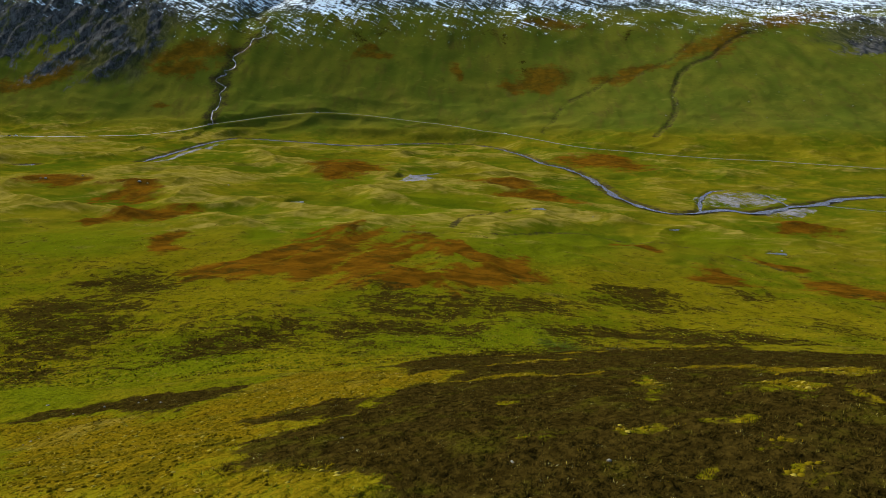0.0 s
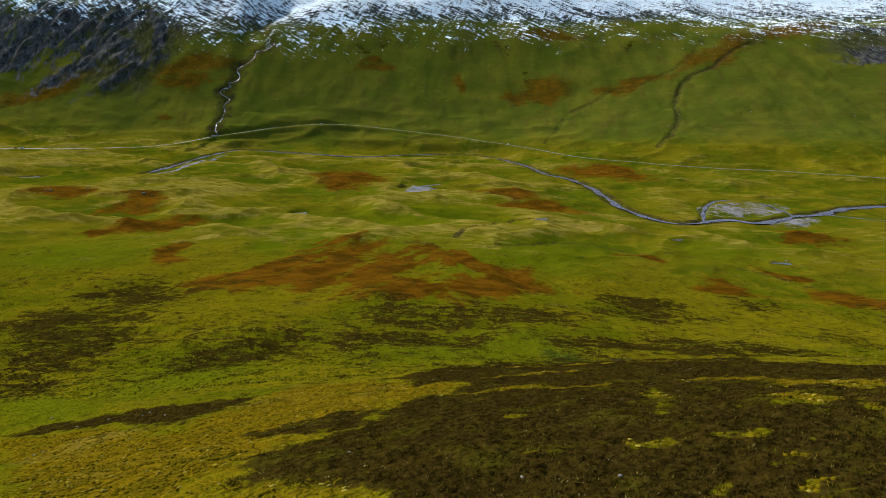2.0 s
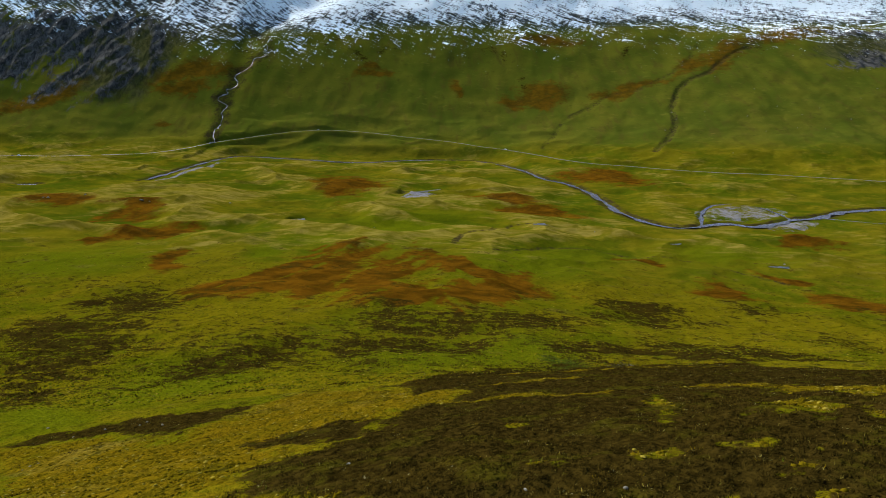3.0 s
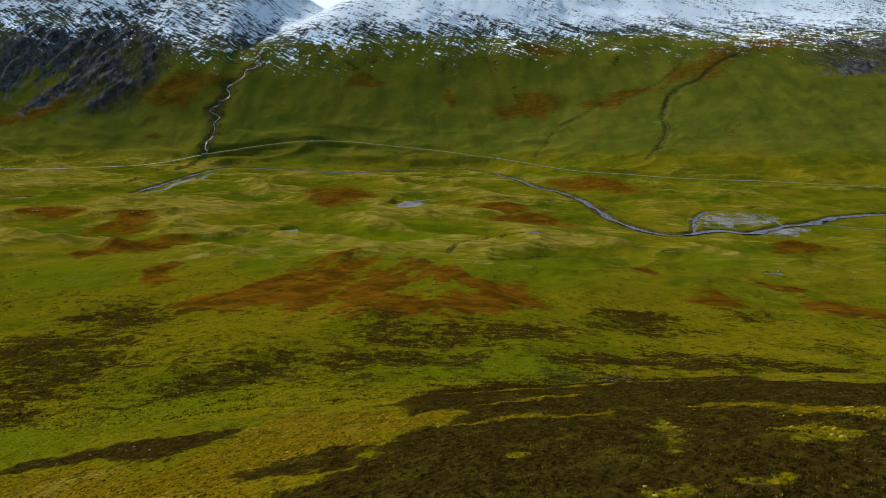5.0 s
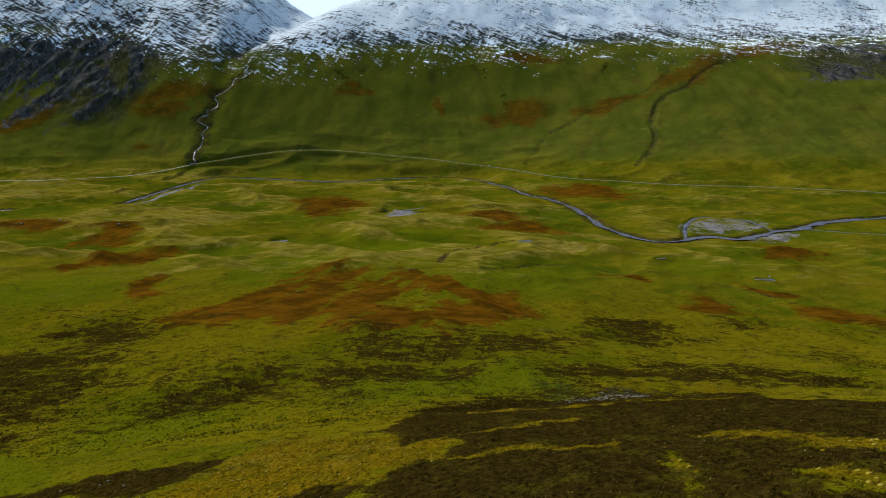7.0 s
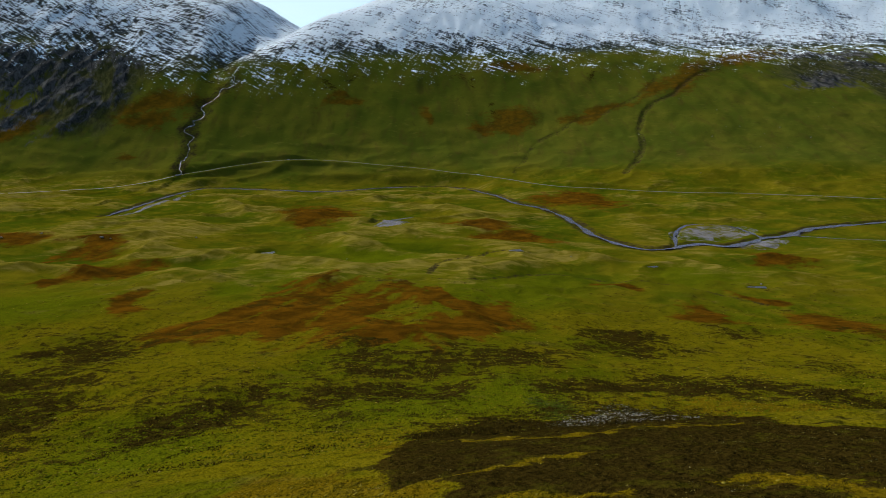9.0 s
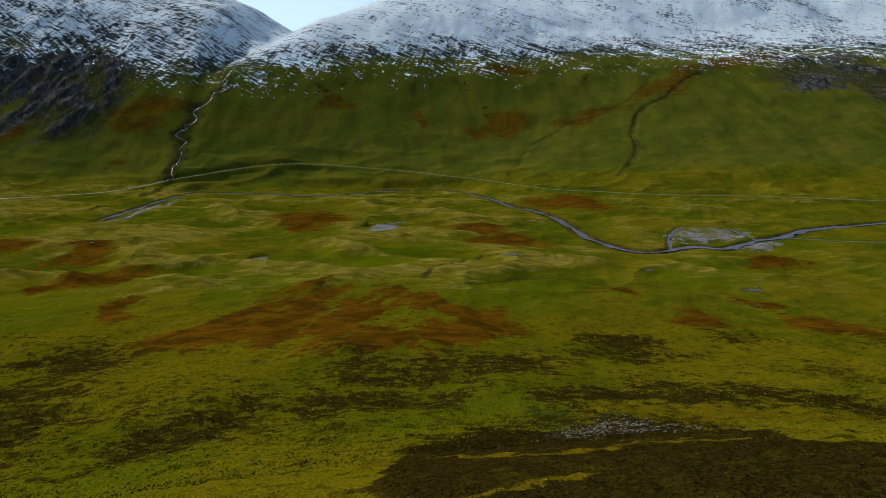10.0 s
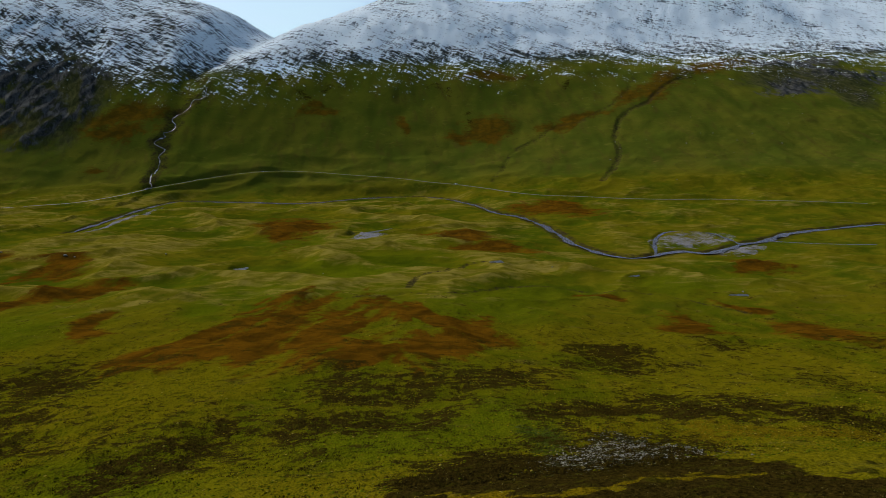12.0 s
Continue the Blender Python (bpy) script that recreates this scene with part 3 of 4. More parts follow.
# ---- materials ----
class Nodes:
    """A material under construction: short names for the nodes that all of them use."""

    def __init__(self, name, rough=0.9, metal=0.0):
        self.mat = bpy.data.materials.new(name)
        self.mat.use_nodes = True
        self.tree = self.mat.node_tree
        self.bsdf = self.tree.nodes["Principled BSDF"]
        self.bsdf.inputs["Roughness"].default_value, self.bsdf.inputs["Metallic"].default_value = rough, metal
        self.geo = self.tree.nodes.new("ShaderNodeNewGeometry")

    def put(self, value, socket):
        if isinstance(value, (int, float)):
            socket.default_value = value
        elif isinstance(value, tuple):
            socket.default_value = (*value, 1) if len(value) == 3 and socket.type == "RGBA" else value
        else:
            self.tree.links.new(value, socket)

    def noise(self, scale, detail=3, rough=0.55, where=None, distort=0.0):
        n = self.tree.nodes.new("ShaderNodeTexNoise")
        self.put(where or self.geo.outputs["Position"], n.inputs["Vector"])
        for key, v in (("Scale", scale), ("Detail", detail), ("Roughness", rough), ("Distortion", distort)):
            n.inputs[key].default_value = v
        return n.outputs["Fac"]

    def stretched(self, scale, turn=0.0):
        n = self.tree.nodes.new("ShaderNodeMapping")
        self.put(self.geo.outputs["Position"], n.inputs["Vector"])
        n.inputs["Rotation"].default_value = (0, 0, radians(turn))
        turned, n = n, self.tree.nodes.new("ShaderNodeMapping")
        self.put(turned.outputs["Vector"], n.inputs["Vector"])
        n.inputs["Scale"].default_value = scale
        return n.outputs["Vector"]

    def cells(self, scale, feature="F1"):
        n = self.tree.nodes.new("ShaderNodeTexVoronoi")
        n.feature = feature
        self.put(self.geo.outputs["Position"], n.inputs["Vector"])
        n.inputs["Scale"].default_value = scale
        return n

    def attr(self, name):
        n = self.tree.nodes.new("ShaderNodeAttribute")
        n.attribute_name = name
        return n.outputs["Fac"]

    def calc(self, op, a, b=0.0, c=0.0):
        n = self.tree.nodes.new("ShaderNodeMath")
        n.operation = op
        for v, s in zip((a, b, c), n.inputs):
            self.put(v, s)
        return n.outputs[0]

    def ramp(self, v, lo, hi, a=0.0, b=1.0):
        n = self.tree.nodes.new("ShaderNodeMapRange")
        n.interpolation_type = "SMOOTHSTEP"
        for x, s in zip((v, lo, hi, a, b), n.inputs):
            self.put(x, s)
        return n.outputs[0]

    def mix(self, fac, a, b):
        n = self.tree.nodes.new("ShaderNodeMix")
        n.data_type = "RGBA"
        for v, s in ((fac, n.inputs[0]), (a, n.inputs[6]), (b, n.inputs[7])):
            self.put(v, s)
        return n.outputs[2]

    def bump(self, high, distance, strength=1.0, below=None):
        n = self.tree.nodes.new("ShaderNodeBump")
        self.put(high, n.inputs["Height"])
        n.inputs["Distance"].default_value, n.inputs["Strength"].default_value = distance, strength
        if below:
            self.put(below, n.inputs["Normal"])
        return n.outputs[0]

    def done(self, color, normal=None):
        self.put(color, self.bsdf.inputs["Base Color"])
        if normal:
            self.put(normal, self.bsdf.inputs["Normal"])
        return self.mat


def turf_material():
    m = Nodes("turf", 0.95)
    m.bsdf.inputs["Specular IOR Level"].default_value = 0.0
    fine, tuft, clump = m.noise(5.5, 3, 0.6), m.noise(1.3, 4, 0.65), m.noise(0.28, 5, 0.62)
    patch, wide = m.noise(0.06, 5, 0.62, distort=0.6), m.noise(0.012, 4, 0.6, distort=0.4)
    drift = m.noise(1.0, 5, 0.62, m.stretched((0.055, 0.13, 0.1), 10), 0.8)
    near, slope_side = m.attr("near_side"), m.attr("far_slope")

    def mask(name, soft, *grains):
        v = m.attr(name)
        for g, k in grains:
            v = m.calc("ADD", v, m.calc("MULTIPLY", m.calc("SUBTRACT", g, 0.5), k))
        return m.ramp(v, 0.5 - soft, 0.5 + soft)

    # grass of the valley floor: smooth, green mixed unevenly with olive and straw
    floor = m.mix(m.ramp(wide, 0.38, 0.62), (0.044, 0.055, 0.0018), (0.078, 0.068, 0.0026))
    floor = m.mix(m.ramp(patch, 0.46, 0.68, 0, 0.7), floor, (0.108, 0.086, 0.0045))
    floor = m.mix(m.ramp(drift, 0.44, 0.30, 0, 0.7), floor, (0.036, 0.050, 0.0018))
    floor = m.mix(m.ramp(clump, 0.60, 0.74, 0, 0.5), floor, (0.030, 0.034, 0.0016))
    # coarser grass of the near side, with tussocks and gaps between them
    clod = m.cells(1.5)
    bank = m.mix(m.ramp(wide, 0.40, 0.60), (0.056, 0.061, 0.0013), (0.088, 0.073, 0.0018))
    bank = m.mix(m.ramp(patch, 0.40, 0.64, 0, 0.85), bank, (0.095, 0.076, 0.0025))
    bank = m.mix(m.ramp(drift, 0.54, 0.70, 0, 0.8), bank, (0.050, 0.044, 0.0016))
    bank = m.mix(m.ramp(clump, 0.52, 0.68, 0, 0.75), bank, (0.026, 0.027, 0.0010))
    bank = m.mix(m.ramp(tuft, 0.58, 0.72, 0, 0.6), bank, (0.120, 0.098, 0.0065))
    bank = m.mix(m.ramp(tuft, 0.44, 0.30, 0, 0.7), bank, (0.020, 0.021, 0.0010))
    color = m.mix(near, floor, bank)
    # short grass of the far slope, its colours greyed and blued for distance haze
    slope = m.mix(m.ramp(m.noise(0.012, 5, 0.6), 0.36, 0.66), (0.048, 0.060, 0.0055), (0.076, 0.076, 0.0072))
    slope = m.mix(m.ramp(m.noise(1.0, 5, 0.65, m.stretched((0.05, 0.018, 0.02), 0), 0.5), 0.50, 0.72, 0, 0.7), slope, (0.060, 0.048, 0.0080))
    slope = m.mix(m.ramp(m.noise(0.10, 4, 0.65), 0.56, 0.74, 0, 0.6), slope, (0.038, 0.042, 0.0060))
    color = m.mix(slope_side, color, slope)
    color = m.mix(m.calc("MULTIPLY", mask("lush", 0.3, (patch, 0.9), (tuft, 0.5), (clump, 0.5)), 0.85), color, m.mix(m.ramp(tuft, 0.35, 0.7), (0.045, 0.058, 0.0012), (0.074, 0.082, 0.0020)))
    straw = m.mix(m.ramp(fine, 0.3, 0.7), (0.058, 0.039, 0.0009), (0.122, 0.081, 0.0030))
    straw = m.mix(m.ramp(clump, 0.46, 0.66, 0, 0.75), straw, (0.050, 0.041, 0.0016))
    straw = m.mix(m.ramp(patch, 0.50, 0.70, 0, 0.7), straw, (0.066, 0.058, 0.0014))
    straw = m.mix(m.ramp(tuft, 0.45, 0.32, 0, 0.6), straw, (0.036, 0.026, 0.0012))
    color = m.mix(mask("straw", 0.2, (patch, 0.9), (tuft, 0.7), (clump, 0.9)), color, straw)
    pale = m.mix(m.ramp(drift, 0.4, 0.65), (0.092, 0.075, 0.0060), (0.165, 0.128, 0.022))
    color = m.mix(m.calc("MULTIPLY", mask("pale_grass", 0.22, (drift, 1.0), (clump, 0.6)), 0.8), color, pale)
    # hummock light and shade painted in: pale grass on crests, dark green in hollows
    crest_shading = m.calc("ADD", m.attr("crest_shading"), m.calc("MULTIPLY", m.calc("SUBTRACT", drift, 0.5), 0.7))
    color = m.mix(m.ramp(crest_shading, 0.53, 0.82, 0.0, 0.8), color, pale)
    color = m.mix(m.ramp(crest_shading, 0.42, 0.14, 0.0, 0.7), color, (0.030, 0.043, 0.0015))
    # wet green flush below the spring
    color = m.mix(m.calc("MULTIPLY", mask("flush", 0.2, (clump, 1.2), (tuft, 1.2)), 0.8), color, m.mix(m.ramp(tuft, 0.5, 0.7), (0.012, 0.024, 0.0030), (0.060, 0.075, 0.020)))
    rust = m.mix(m.ramp(patch, 0.35, 0.65), (0.040, 0.0165, 0.0012), (0.088, 0.036, 0.0020))
    rust = m.mix(m.ramp(drift, 0.48, 0.66, 0, 0.8), rust, (0.030, 0.0150, 0.0014))
    rust = m.mix(m.ramp(clump, 0.55, 0.72, 0, 0.5), rust, (0.070, 0.040, 0.0022))
    spread = mask("bracken", 0.22, (patch, 0.8), (clump, 0.7), (drift, 0.8))
    color = m.mix(m.calc("MULTIPLY", spread, m.ramp(slope_side, 0, 1, 0.94, 0.75)), color, rust)
    heath = m.mix(m.ramp(tuft, 0.35, 0.65), (0.0115, 0.0078, 0.0013), (0.026, 0.0175, 0.0028))
    heath = m.mix(m.ramp(clump, 0.50, 0.70, 0, 0.8), heath, (0.034, 0.030, 0.0022))
    heath = m.mix(m.ramp(patch, 0.56, 0.72, 0, 0.5), heath, (0.034, 0.022, 0.0026))
    heath = m.mix(m.ramp(fine, 0.66, 0.78), heath, (0.11, 0.088, 0.020))
    color = m.mix(mask("heather", 0.10, (patch, 0.7), (clump, 1.0), (tuft, 0.7), (drift, 0.7)), color, heath)
    stone = m.mix(m.ramp(m.cells(0.9).outputs["Distance"], 0.15, 0.6), (0.20, 0.19, 0.15), (0.022, 0.022, 0.008))
    color = m.mix(mask("stony", 0.1, (clump, 1.8), (tuft, 1.9), (patch, 0.8), (fine, 0.8)), color, stone)
    gravel = m.mix(m.ramp(tuft, 0.35, 0.65), (0.085, 0.082, 0.085), (0.205, 0.195, 0.20))
    color = m.mix(mask("gravel", 0.15, (patch, 1.3), (clump, 1.3), (tuft, 0.6)), color, gravel)
    color = m.mix(mask("bank", 0.25, (clump, 1.1), (patch, 0.9)), color, (0.028, 0.022, 0.008))
    # crags: dark ribs of rock, with heath and grass on the ledges between
    ledges = m.noise(1.0, 6, 0.68, m.stretched((0.030, 0.009, 0.02), -14), 0.8)
    ribs = m.noise(1.0, 6, 0.72, m.stretched((0.11, 0.030, 0.06), -14), 0.9)
    rough_ground = m.mix(m.ramp(ribs, 0.40, 0.62), (0.022, 0.024, 0.010), (0.060, 0.058, 0.020))
    color = m.mix(m.calc("MULTIPLY", mask("crag", 0.2, (ledges, 1.1), (patch, 0.5)), 0.85), color, rough_ground)
    rock = m.mix(m.ramp(ribs, 0.36, 0.66), (0.016, 0.017, 0.016), (0.080, 0.078, 0.070))
    rock = m.mix(m.ramp(m.noise(0.05, 5, 0.7, distort=0.6), 0.54, 0.64, 0, 0.8), rock, (0.026, 0.030, 0.006))
    color = m.mix(mask("rock", 0.12, (ledges, 1.7), (ribs, 0.6)), color, rock)
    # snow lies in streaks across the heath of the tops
    # ground between streaks: heath, with the blue-grey of shaded snow painted in
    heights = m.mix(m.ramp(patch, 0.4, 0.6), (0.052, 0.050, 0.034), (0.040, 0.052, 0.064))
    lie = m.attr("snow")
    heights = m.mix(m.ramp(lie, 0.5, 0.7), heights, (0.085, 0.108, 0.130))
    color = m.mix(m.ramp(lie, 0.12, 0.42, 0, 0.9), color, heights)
    streak = m.noise(1.0, 7, 0.74, m.stretched((0.042, 0.20, 0.05), 24), 0.5)
    runnel = m.noise(1.0, 6, 0.72, m.stretched((0.16, 0.030, 0.05), 25), 0.5)
    broad = m.noise(1.0, 4, 0.6, m.stretched((0.006, 0.016, 0.01), 30), 0.5)
    v = lie
    for g, k in ((streak, 3.3), (runnel, 1.9), (broad, 1.5)):
        v = m.calc("ADD", v, m.calc("MULTIPLY", m.calc("SUBTRACT", g, 0.5), k))
    snow = m.ramp(v, 0.24, 0.60)
    color = m.mix(snow, color, (0.86, 0.96, 1.0))
    m.put(m.ramp(snow, 0, 1, 0.95, 0.6), m.bsdf.inputs["Roughness"])
    high = m.ramp(lie, 0.2, 0.5)
    rise = m.bump(m.calc("MULTIPLY", m.calc("ADD", streak, m.calc("MULTIPLY", runnel, 0.7)), high), 13.0, 1.0)
    rise = m.bump(m.calc("MULTIPLY", ribs, m.ramp(m.attr("crag"), 0.4, 0.7)), 6.0, 0.9, rise)
    rise = m.bump(patch, 1.6, 0.6, rise)
    rise = m.bump(clump, 0.9, 0.8, rise)
    rise = m.bump(m.calc("MULTIPLY", m.ramp(clod.outputs["Distance"], 0.75, 0.05), near), 0.30, 0.7, rise)
    rise = m.bump(tuft, 0.45, 0.8, rise)
    rise = m.bump(fine, 0.10, 0.6, rise)
    return m.done(color, rise)


def water_material(name, color, rough, ripple):
    m = Nodes(name, rough)
    m.bsdf.inputs["IOR"].default_value = 1.33
    flow = m.noise(ripple, 4, 0.6)
    stones = m.ramp(m.noise(0.5, 4, 0.7), 0.55, 0.68)
    return m.done(m.mix(stones, color, (0.20, 0.20, 0.205)), m.bump(flow, 0.25, 0.6))


def burn_material():
    m = Nodes("white_water", 0.35)
    foam = m.ramp(m.noise(0.16, 5, 0.8), 0.55, 0.62)
    return m.done(m.mix(foam, (0.03, 0.032, 0.022), (0.8, 0.81, 0.8)), m.bump(m.noise(1.5, 4, 0.6), 0.3, 0.7))


def asphalt_material():
    m = Nodes("worn_asphalt", 0.8)
    c = m.mix(m.ramp(m.noise(0.3, 4, 0.6), 0.35, 0.65), (0.050, 0.058, 0.038), (0.082, 0.088, 0.060))
    return m.done(m.mix(m.ramp(m.noise(4.0, 3, 0.6), 0.5, 0.75), c, (0.145, 0.142, 0.125)), m.bump(m.noise(9.0, 3), 0.02))


def plant_material(name, low, high, odd, share):
    m = Nodes(name, 0.85)
    m.bsdf.inputs["Specular IOR Level"].default_value = 0.0
    pick = m.geo.outputs["Random Per Island"]
    c = m.mix(pick, low, high)
    c = m.mix(m.ramp(m.noise(0.25, 3), 0.4, 0.65), c, tuple(0.6 * a + 0.4 * b for a, b in zip(low, high)))
    return m.done(m.mix(m.calc("GREATER_THAN", pick, 1 - share), c, odd))


def stone_material(name, dark, light, lichen):
    m = Nodes(name, 0.9)
    m.bsdf.inputs["Specular IOR Level"].default_value = 0.1
    c = m.mix(m.ramp(m.noise(2.2, 5, 0.65), 0.35, 0.65), dark, light)
    c = m.mix(m.ramp(m.noise(6.0, 4, 0.6), 0.56, 0.68), c, lichen)
    return m.done(c, m.bump(m.noise(7.0, 5, 0.7), 0.08, 0.8))


TURF, ASPHALT, BURN_WATER = turf_material(), asphalt_material(), burn_material()
RIVER_WATER = water_material("river_water", (0.06375, 0.0675, 0.09375), 0.25, 0.6)
POOL_WATER = water_material("pool_water", (0.035, 0.038, 0.036), 0.45, 0.4)
GRANITE = stone_material("granite", (0.05625, 0.0525, 0.04125), (0.195, 0.18, 0.1462), (0.105, 0.1087, 0.045))
HEATHER_TWIGS = plant_material("heather_twigs", (0.017, 0.0115, 0.0020), (0.038, 0.026, 0.0042), (0.065, 0.054, 0.009), 0.08)
GRASS_BLADES = plant_material("grass_blades", (0.063, 0.049, 0.00175), (0.168, 0.1155, 0.0056), (0.252, 0.196, 0.042), 0.06)
GREEN_BLADES = plant_material("green_blades", (0.028, 0.0434, 0.0021), (0.07, 0.084, 0.0042), (0.154, 0.126, 0.021), 0.07)
GREEN_TUSSOCK = plant_material("green_tussock", (0.035, 0.0462, 0.0014), (0.077, 0.0805, 0.0028), (0.112, 0.091, 0.0042), 0.15)
DRY_TUSSOCK = plant_material("dry_tussock", (0.0595, 0.0504, 0.00175), (0.1155, 0.0896, 0.0042), (0.168, 0.133, 0.021), 0.08)
STRAW_TUSSOCK = plant_material("straw_tussock", (0.055, 0.040, 0.0012), (0.115, 0.082, 0.0032), (0.17, 0.135, 0.018), 0.10)
BLEACHED_BLADES = plant_material("bleached_blades", (0.112, 0.0945, 0.014), (0.252, 0.217, 0.07), (0.35, 0.322, 0.175), 0.15)


# ---- ground ----
def raw_mesh(name, co, faces, material, attributes=None, soft=True, normals=None):
    """A mesh object from an array of points and an array of faces with the same number of corners."""
    me = bpy.data.meshes.new(name)
    n = faces.shape[1]
    me.vertices.add(len(co))
    me.vertices.foreach_set("co", co.astype(np.float32).ravel())
    me.loops.add(faces.size)
    me.loops.foreach_set("vertex_index", faces.astype(np.int32).ravel())
    me.polygons.add(len(faces))
    me.polygons.foreach_set("loop_start", np.arange(0, faces.size, n, dtype=np.int32))
    me.update(calc_edges=True)
    me.polygons.foreach_set("use_smooth", np.full(len(faces), soft))
    for key, v in (attributes or {}).items():
        me.attributes.new(key, "FLOAT", "POINT").data.foreach_set("value", v.astype(np.float32).ravel())
    if normals is not None:
        me.normals_split_custom_set(normals)
    me.materials.append(material)
    return new(name, me)


def build_ground():
    ys = spaced([(-900, 60), (-60, 4), (15, 0.5), (120, 0.6), (300, 1.3), (600, 2.2), (1000, 2.8), (1350, 3.6), (2000, 10), (4600, 90)])
    half = np.r_[np.arange(0, 1.0, 0.0027), spaced([(1.0, 0.004), (1.4, 0.05), (4.0, 0.2)])]
    ss = np.r_[-half[:0:-1], half]
    s, y = np.meshgrid(ss, ys)
    w = fan(y)
    x = np.where(np.abs(s) <= 1.4, s * w, np.sign(s) * (1.4 * w + (np.abs(s) - 1.4) * 1100))
    z = land(x, y)
    k = np.arange(s.size).reshape(s.shape)
    quads = np.stack([k[:-1, :-1], k[:-1, 1:], k[1:, 1:], k[1:, :-1]], -1).reshape(-1, 4)
    up = lambda f: np.clip(0.5 + 0.5 * f, 0, 1)
    only = lambda middle, gain, f: middle + gain * f - 4 * smooth(-0.15, -0.8, f)
    bank = np.full(x.shape, -1.0)
    for line, wide, bare in ((RIVER, 8.5, 0.15), (LEFT_REACH, 8.5, 0.15), (DITCH, 2.0, 0.1), (DYKE, 1.4, -0.1), (GULLY_A, 5, -0.02), (GULLY_B, 3.5, -0.25), (BURN, 11, 0.05)):
        bank = np.maximum(bank, np.minimum(1 - along(x, y, line)[0] / wide, bare))
    line = 281 + 26 * smooth(200, 700, x) - 20 * np.exp(-(((x + 380) / 160) ** 2)) + 30 * smooth(-520, -760, x)
    attributes = {
        "bracken": np.clip(0.5 + 0.4 * bracken_cover(x, y), 0, 1),
        "heather": np.clip(np.maximum(0.5 + 0.5 * nearby(heath_cover, x, y), 0.30 + 0.25 * np.minimum(field(x + 20 * fractal(x / 40, y / 90, 141, 3), y + 20 * fractal(x / 50, y / 50, 143, 3), HEATH_HIGH), 0.6)), 0, 1),
        "straw": np.clip(0.5 + 0.35 * nearby(straw_cover, x, y), 0, 1),
        "lush": up(field(x, y, LUSH)),
        "pale_grass": up(field(x, y, PALE_GRASS)),
        "stony": np.clip(0.42 + 0.3 * within(x, y, STONE_BANK, 6), -0.6, 0.52),
        "crag": np.clip(0.5 + 0.25 * np.maximum(within(x, y, CRAGS, 30), within(x, y, SCARP, 30) - 0.6), 0, 1),
        "flush": np.clip(0.5 + 0.4 * within(x, y, FLUSH, 8), 0, 1),
        "rock": np.clip(0.50 + 0.4 * field(x, y, ROCK), 0, 1) - 2 * smooth(-0.7, -1.2, field(x, y, ROCK)) - 0.05 * smooth(500, 700, x),
        "gravel": np.maximum(only(0.40, 0.2, field(x, y, GRAVEL[:2])), only(0.48, 0.3, field(x, y, GRAVEL[2:]))),
        "bank": np.where(bank > -0.9, 0.5 + 0.5 * bank, -3) * (1 - smooth(0.5, 0.8, 0.5 + 0.5 * field(x, y, GRAVEL))),
        "near_side": 1 - smooth(250, 400, y),
        "far_slope": smooth(990, 1090, y + 0.25 * np.maximum(x, 0)),
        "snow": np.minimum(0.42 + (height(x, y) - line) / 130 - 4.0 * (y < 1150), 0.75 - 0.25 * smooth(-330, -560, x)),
        "crest_shading": 0.5 + np.clip(hummocks(x, y) / 11, -0.5, 0.5) * smooth(320, 440, y) * (1 - smooth(930, 1080, y + 0.4 * np.maximum(x, 0))) * (1 - 0.4 * smooth(50, 250, x)),
    }
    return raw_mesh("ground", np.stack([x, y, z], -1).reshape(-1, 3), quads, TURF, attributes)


ground = tagged(build_ground(), "grassy highland glen with heather, rusty bracken and snowy tops", "ground", kind="structure")


def ribbon(name, line, half, lift, material, level=None, ragged=0.0, step=4.0, wander=0.0):
    """A strip of the given half width along a curve, on the ground or at one level."""
    p = rounded(line, step)
    d = np.gradient(p, axis=0)
    n = np.stack([-d[:, 1], d[:, 0]], 1) / (np.hypot(d[:, 0], d[:, 1])[:, None] + 1e-9)
    run = np.r_[0, np.cumsum(np.hypot(*np.diff(p, axis=0).T))]
    p = p + wander * n * (value_noise(run / 7, 0 * run, 57) + 0.7 * value_noise(run / 17, 0 * run, 58))[:, None]
    cols = np.array([-1.0, -0.5, 0.0, 0.5, 1.0])
    w = half * (1 + ragged * np.stack([value_noise(run / 14, 0 * run + k, 51) for k in range(5)], 1))
    xy = p[:, None, :] + n[:, None, :] * (cols[None, :] * w)[..., None]
    z = np.full(xy.shape[:2], level) if level is not None else land(xy[..., 0], xy[..., 1])
    co = np.concatenate([xy, (z + lift)[..., None]], -1).reshape(-1, 3)
    k = np.arange(len(p) * 5).reshape(-1, 5)
    quads = np.stack([k[:-1, :-1], k[:-1, 1:], k[1:, 1:], k[1:, :-1]], -1).reshape(-1, 4)
    return raw_mesh(name, co, quads[:, ::-1], material)


tagged(ribbon("road", ROAD, 2.1, 0.22, ASPHALT, ragged=0.06), "narrow grey tarmac road along the foot of the slope", "road", kind="structure")
tagged(ribbon("river", RIVER, 3.6, 0.0, RIVER_WATER, LINE_Z, 0.8), "shallow stony river winding over the valley floor", "river", kind="structure")
tagged(ribbon("side_channel", SIDE_CHANNEL, 1.5, 0.03, RIVER_WATER, LINE_Z, 0.9), "shallow side channel round a gravel island", "river", kind="structure")
tagged(ribbon("backwater", BACKWATER, 2.4, 0.03, RIVER_WATER, LINE_Z, 0.4), "narrow backwater beside the river", "river", kind="structure")
tagged(ribbon("river_reach", LEFT_REACH, 5.6, 0.03, RIVER_WATER, LINE_Z, 0.35), "river reach behind low grassy hummocks", "river", kind="structure")
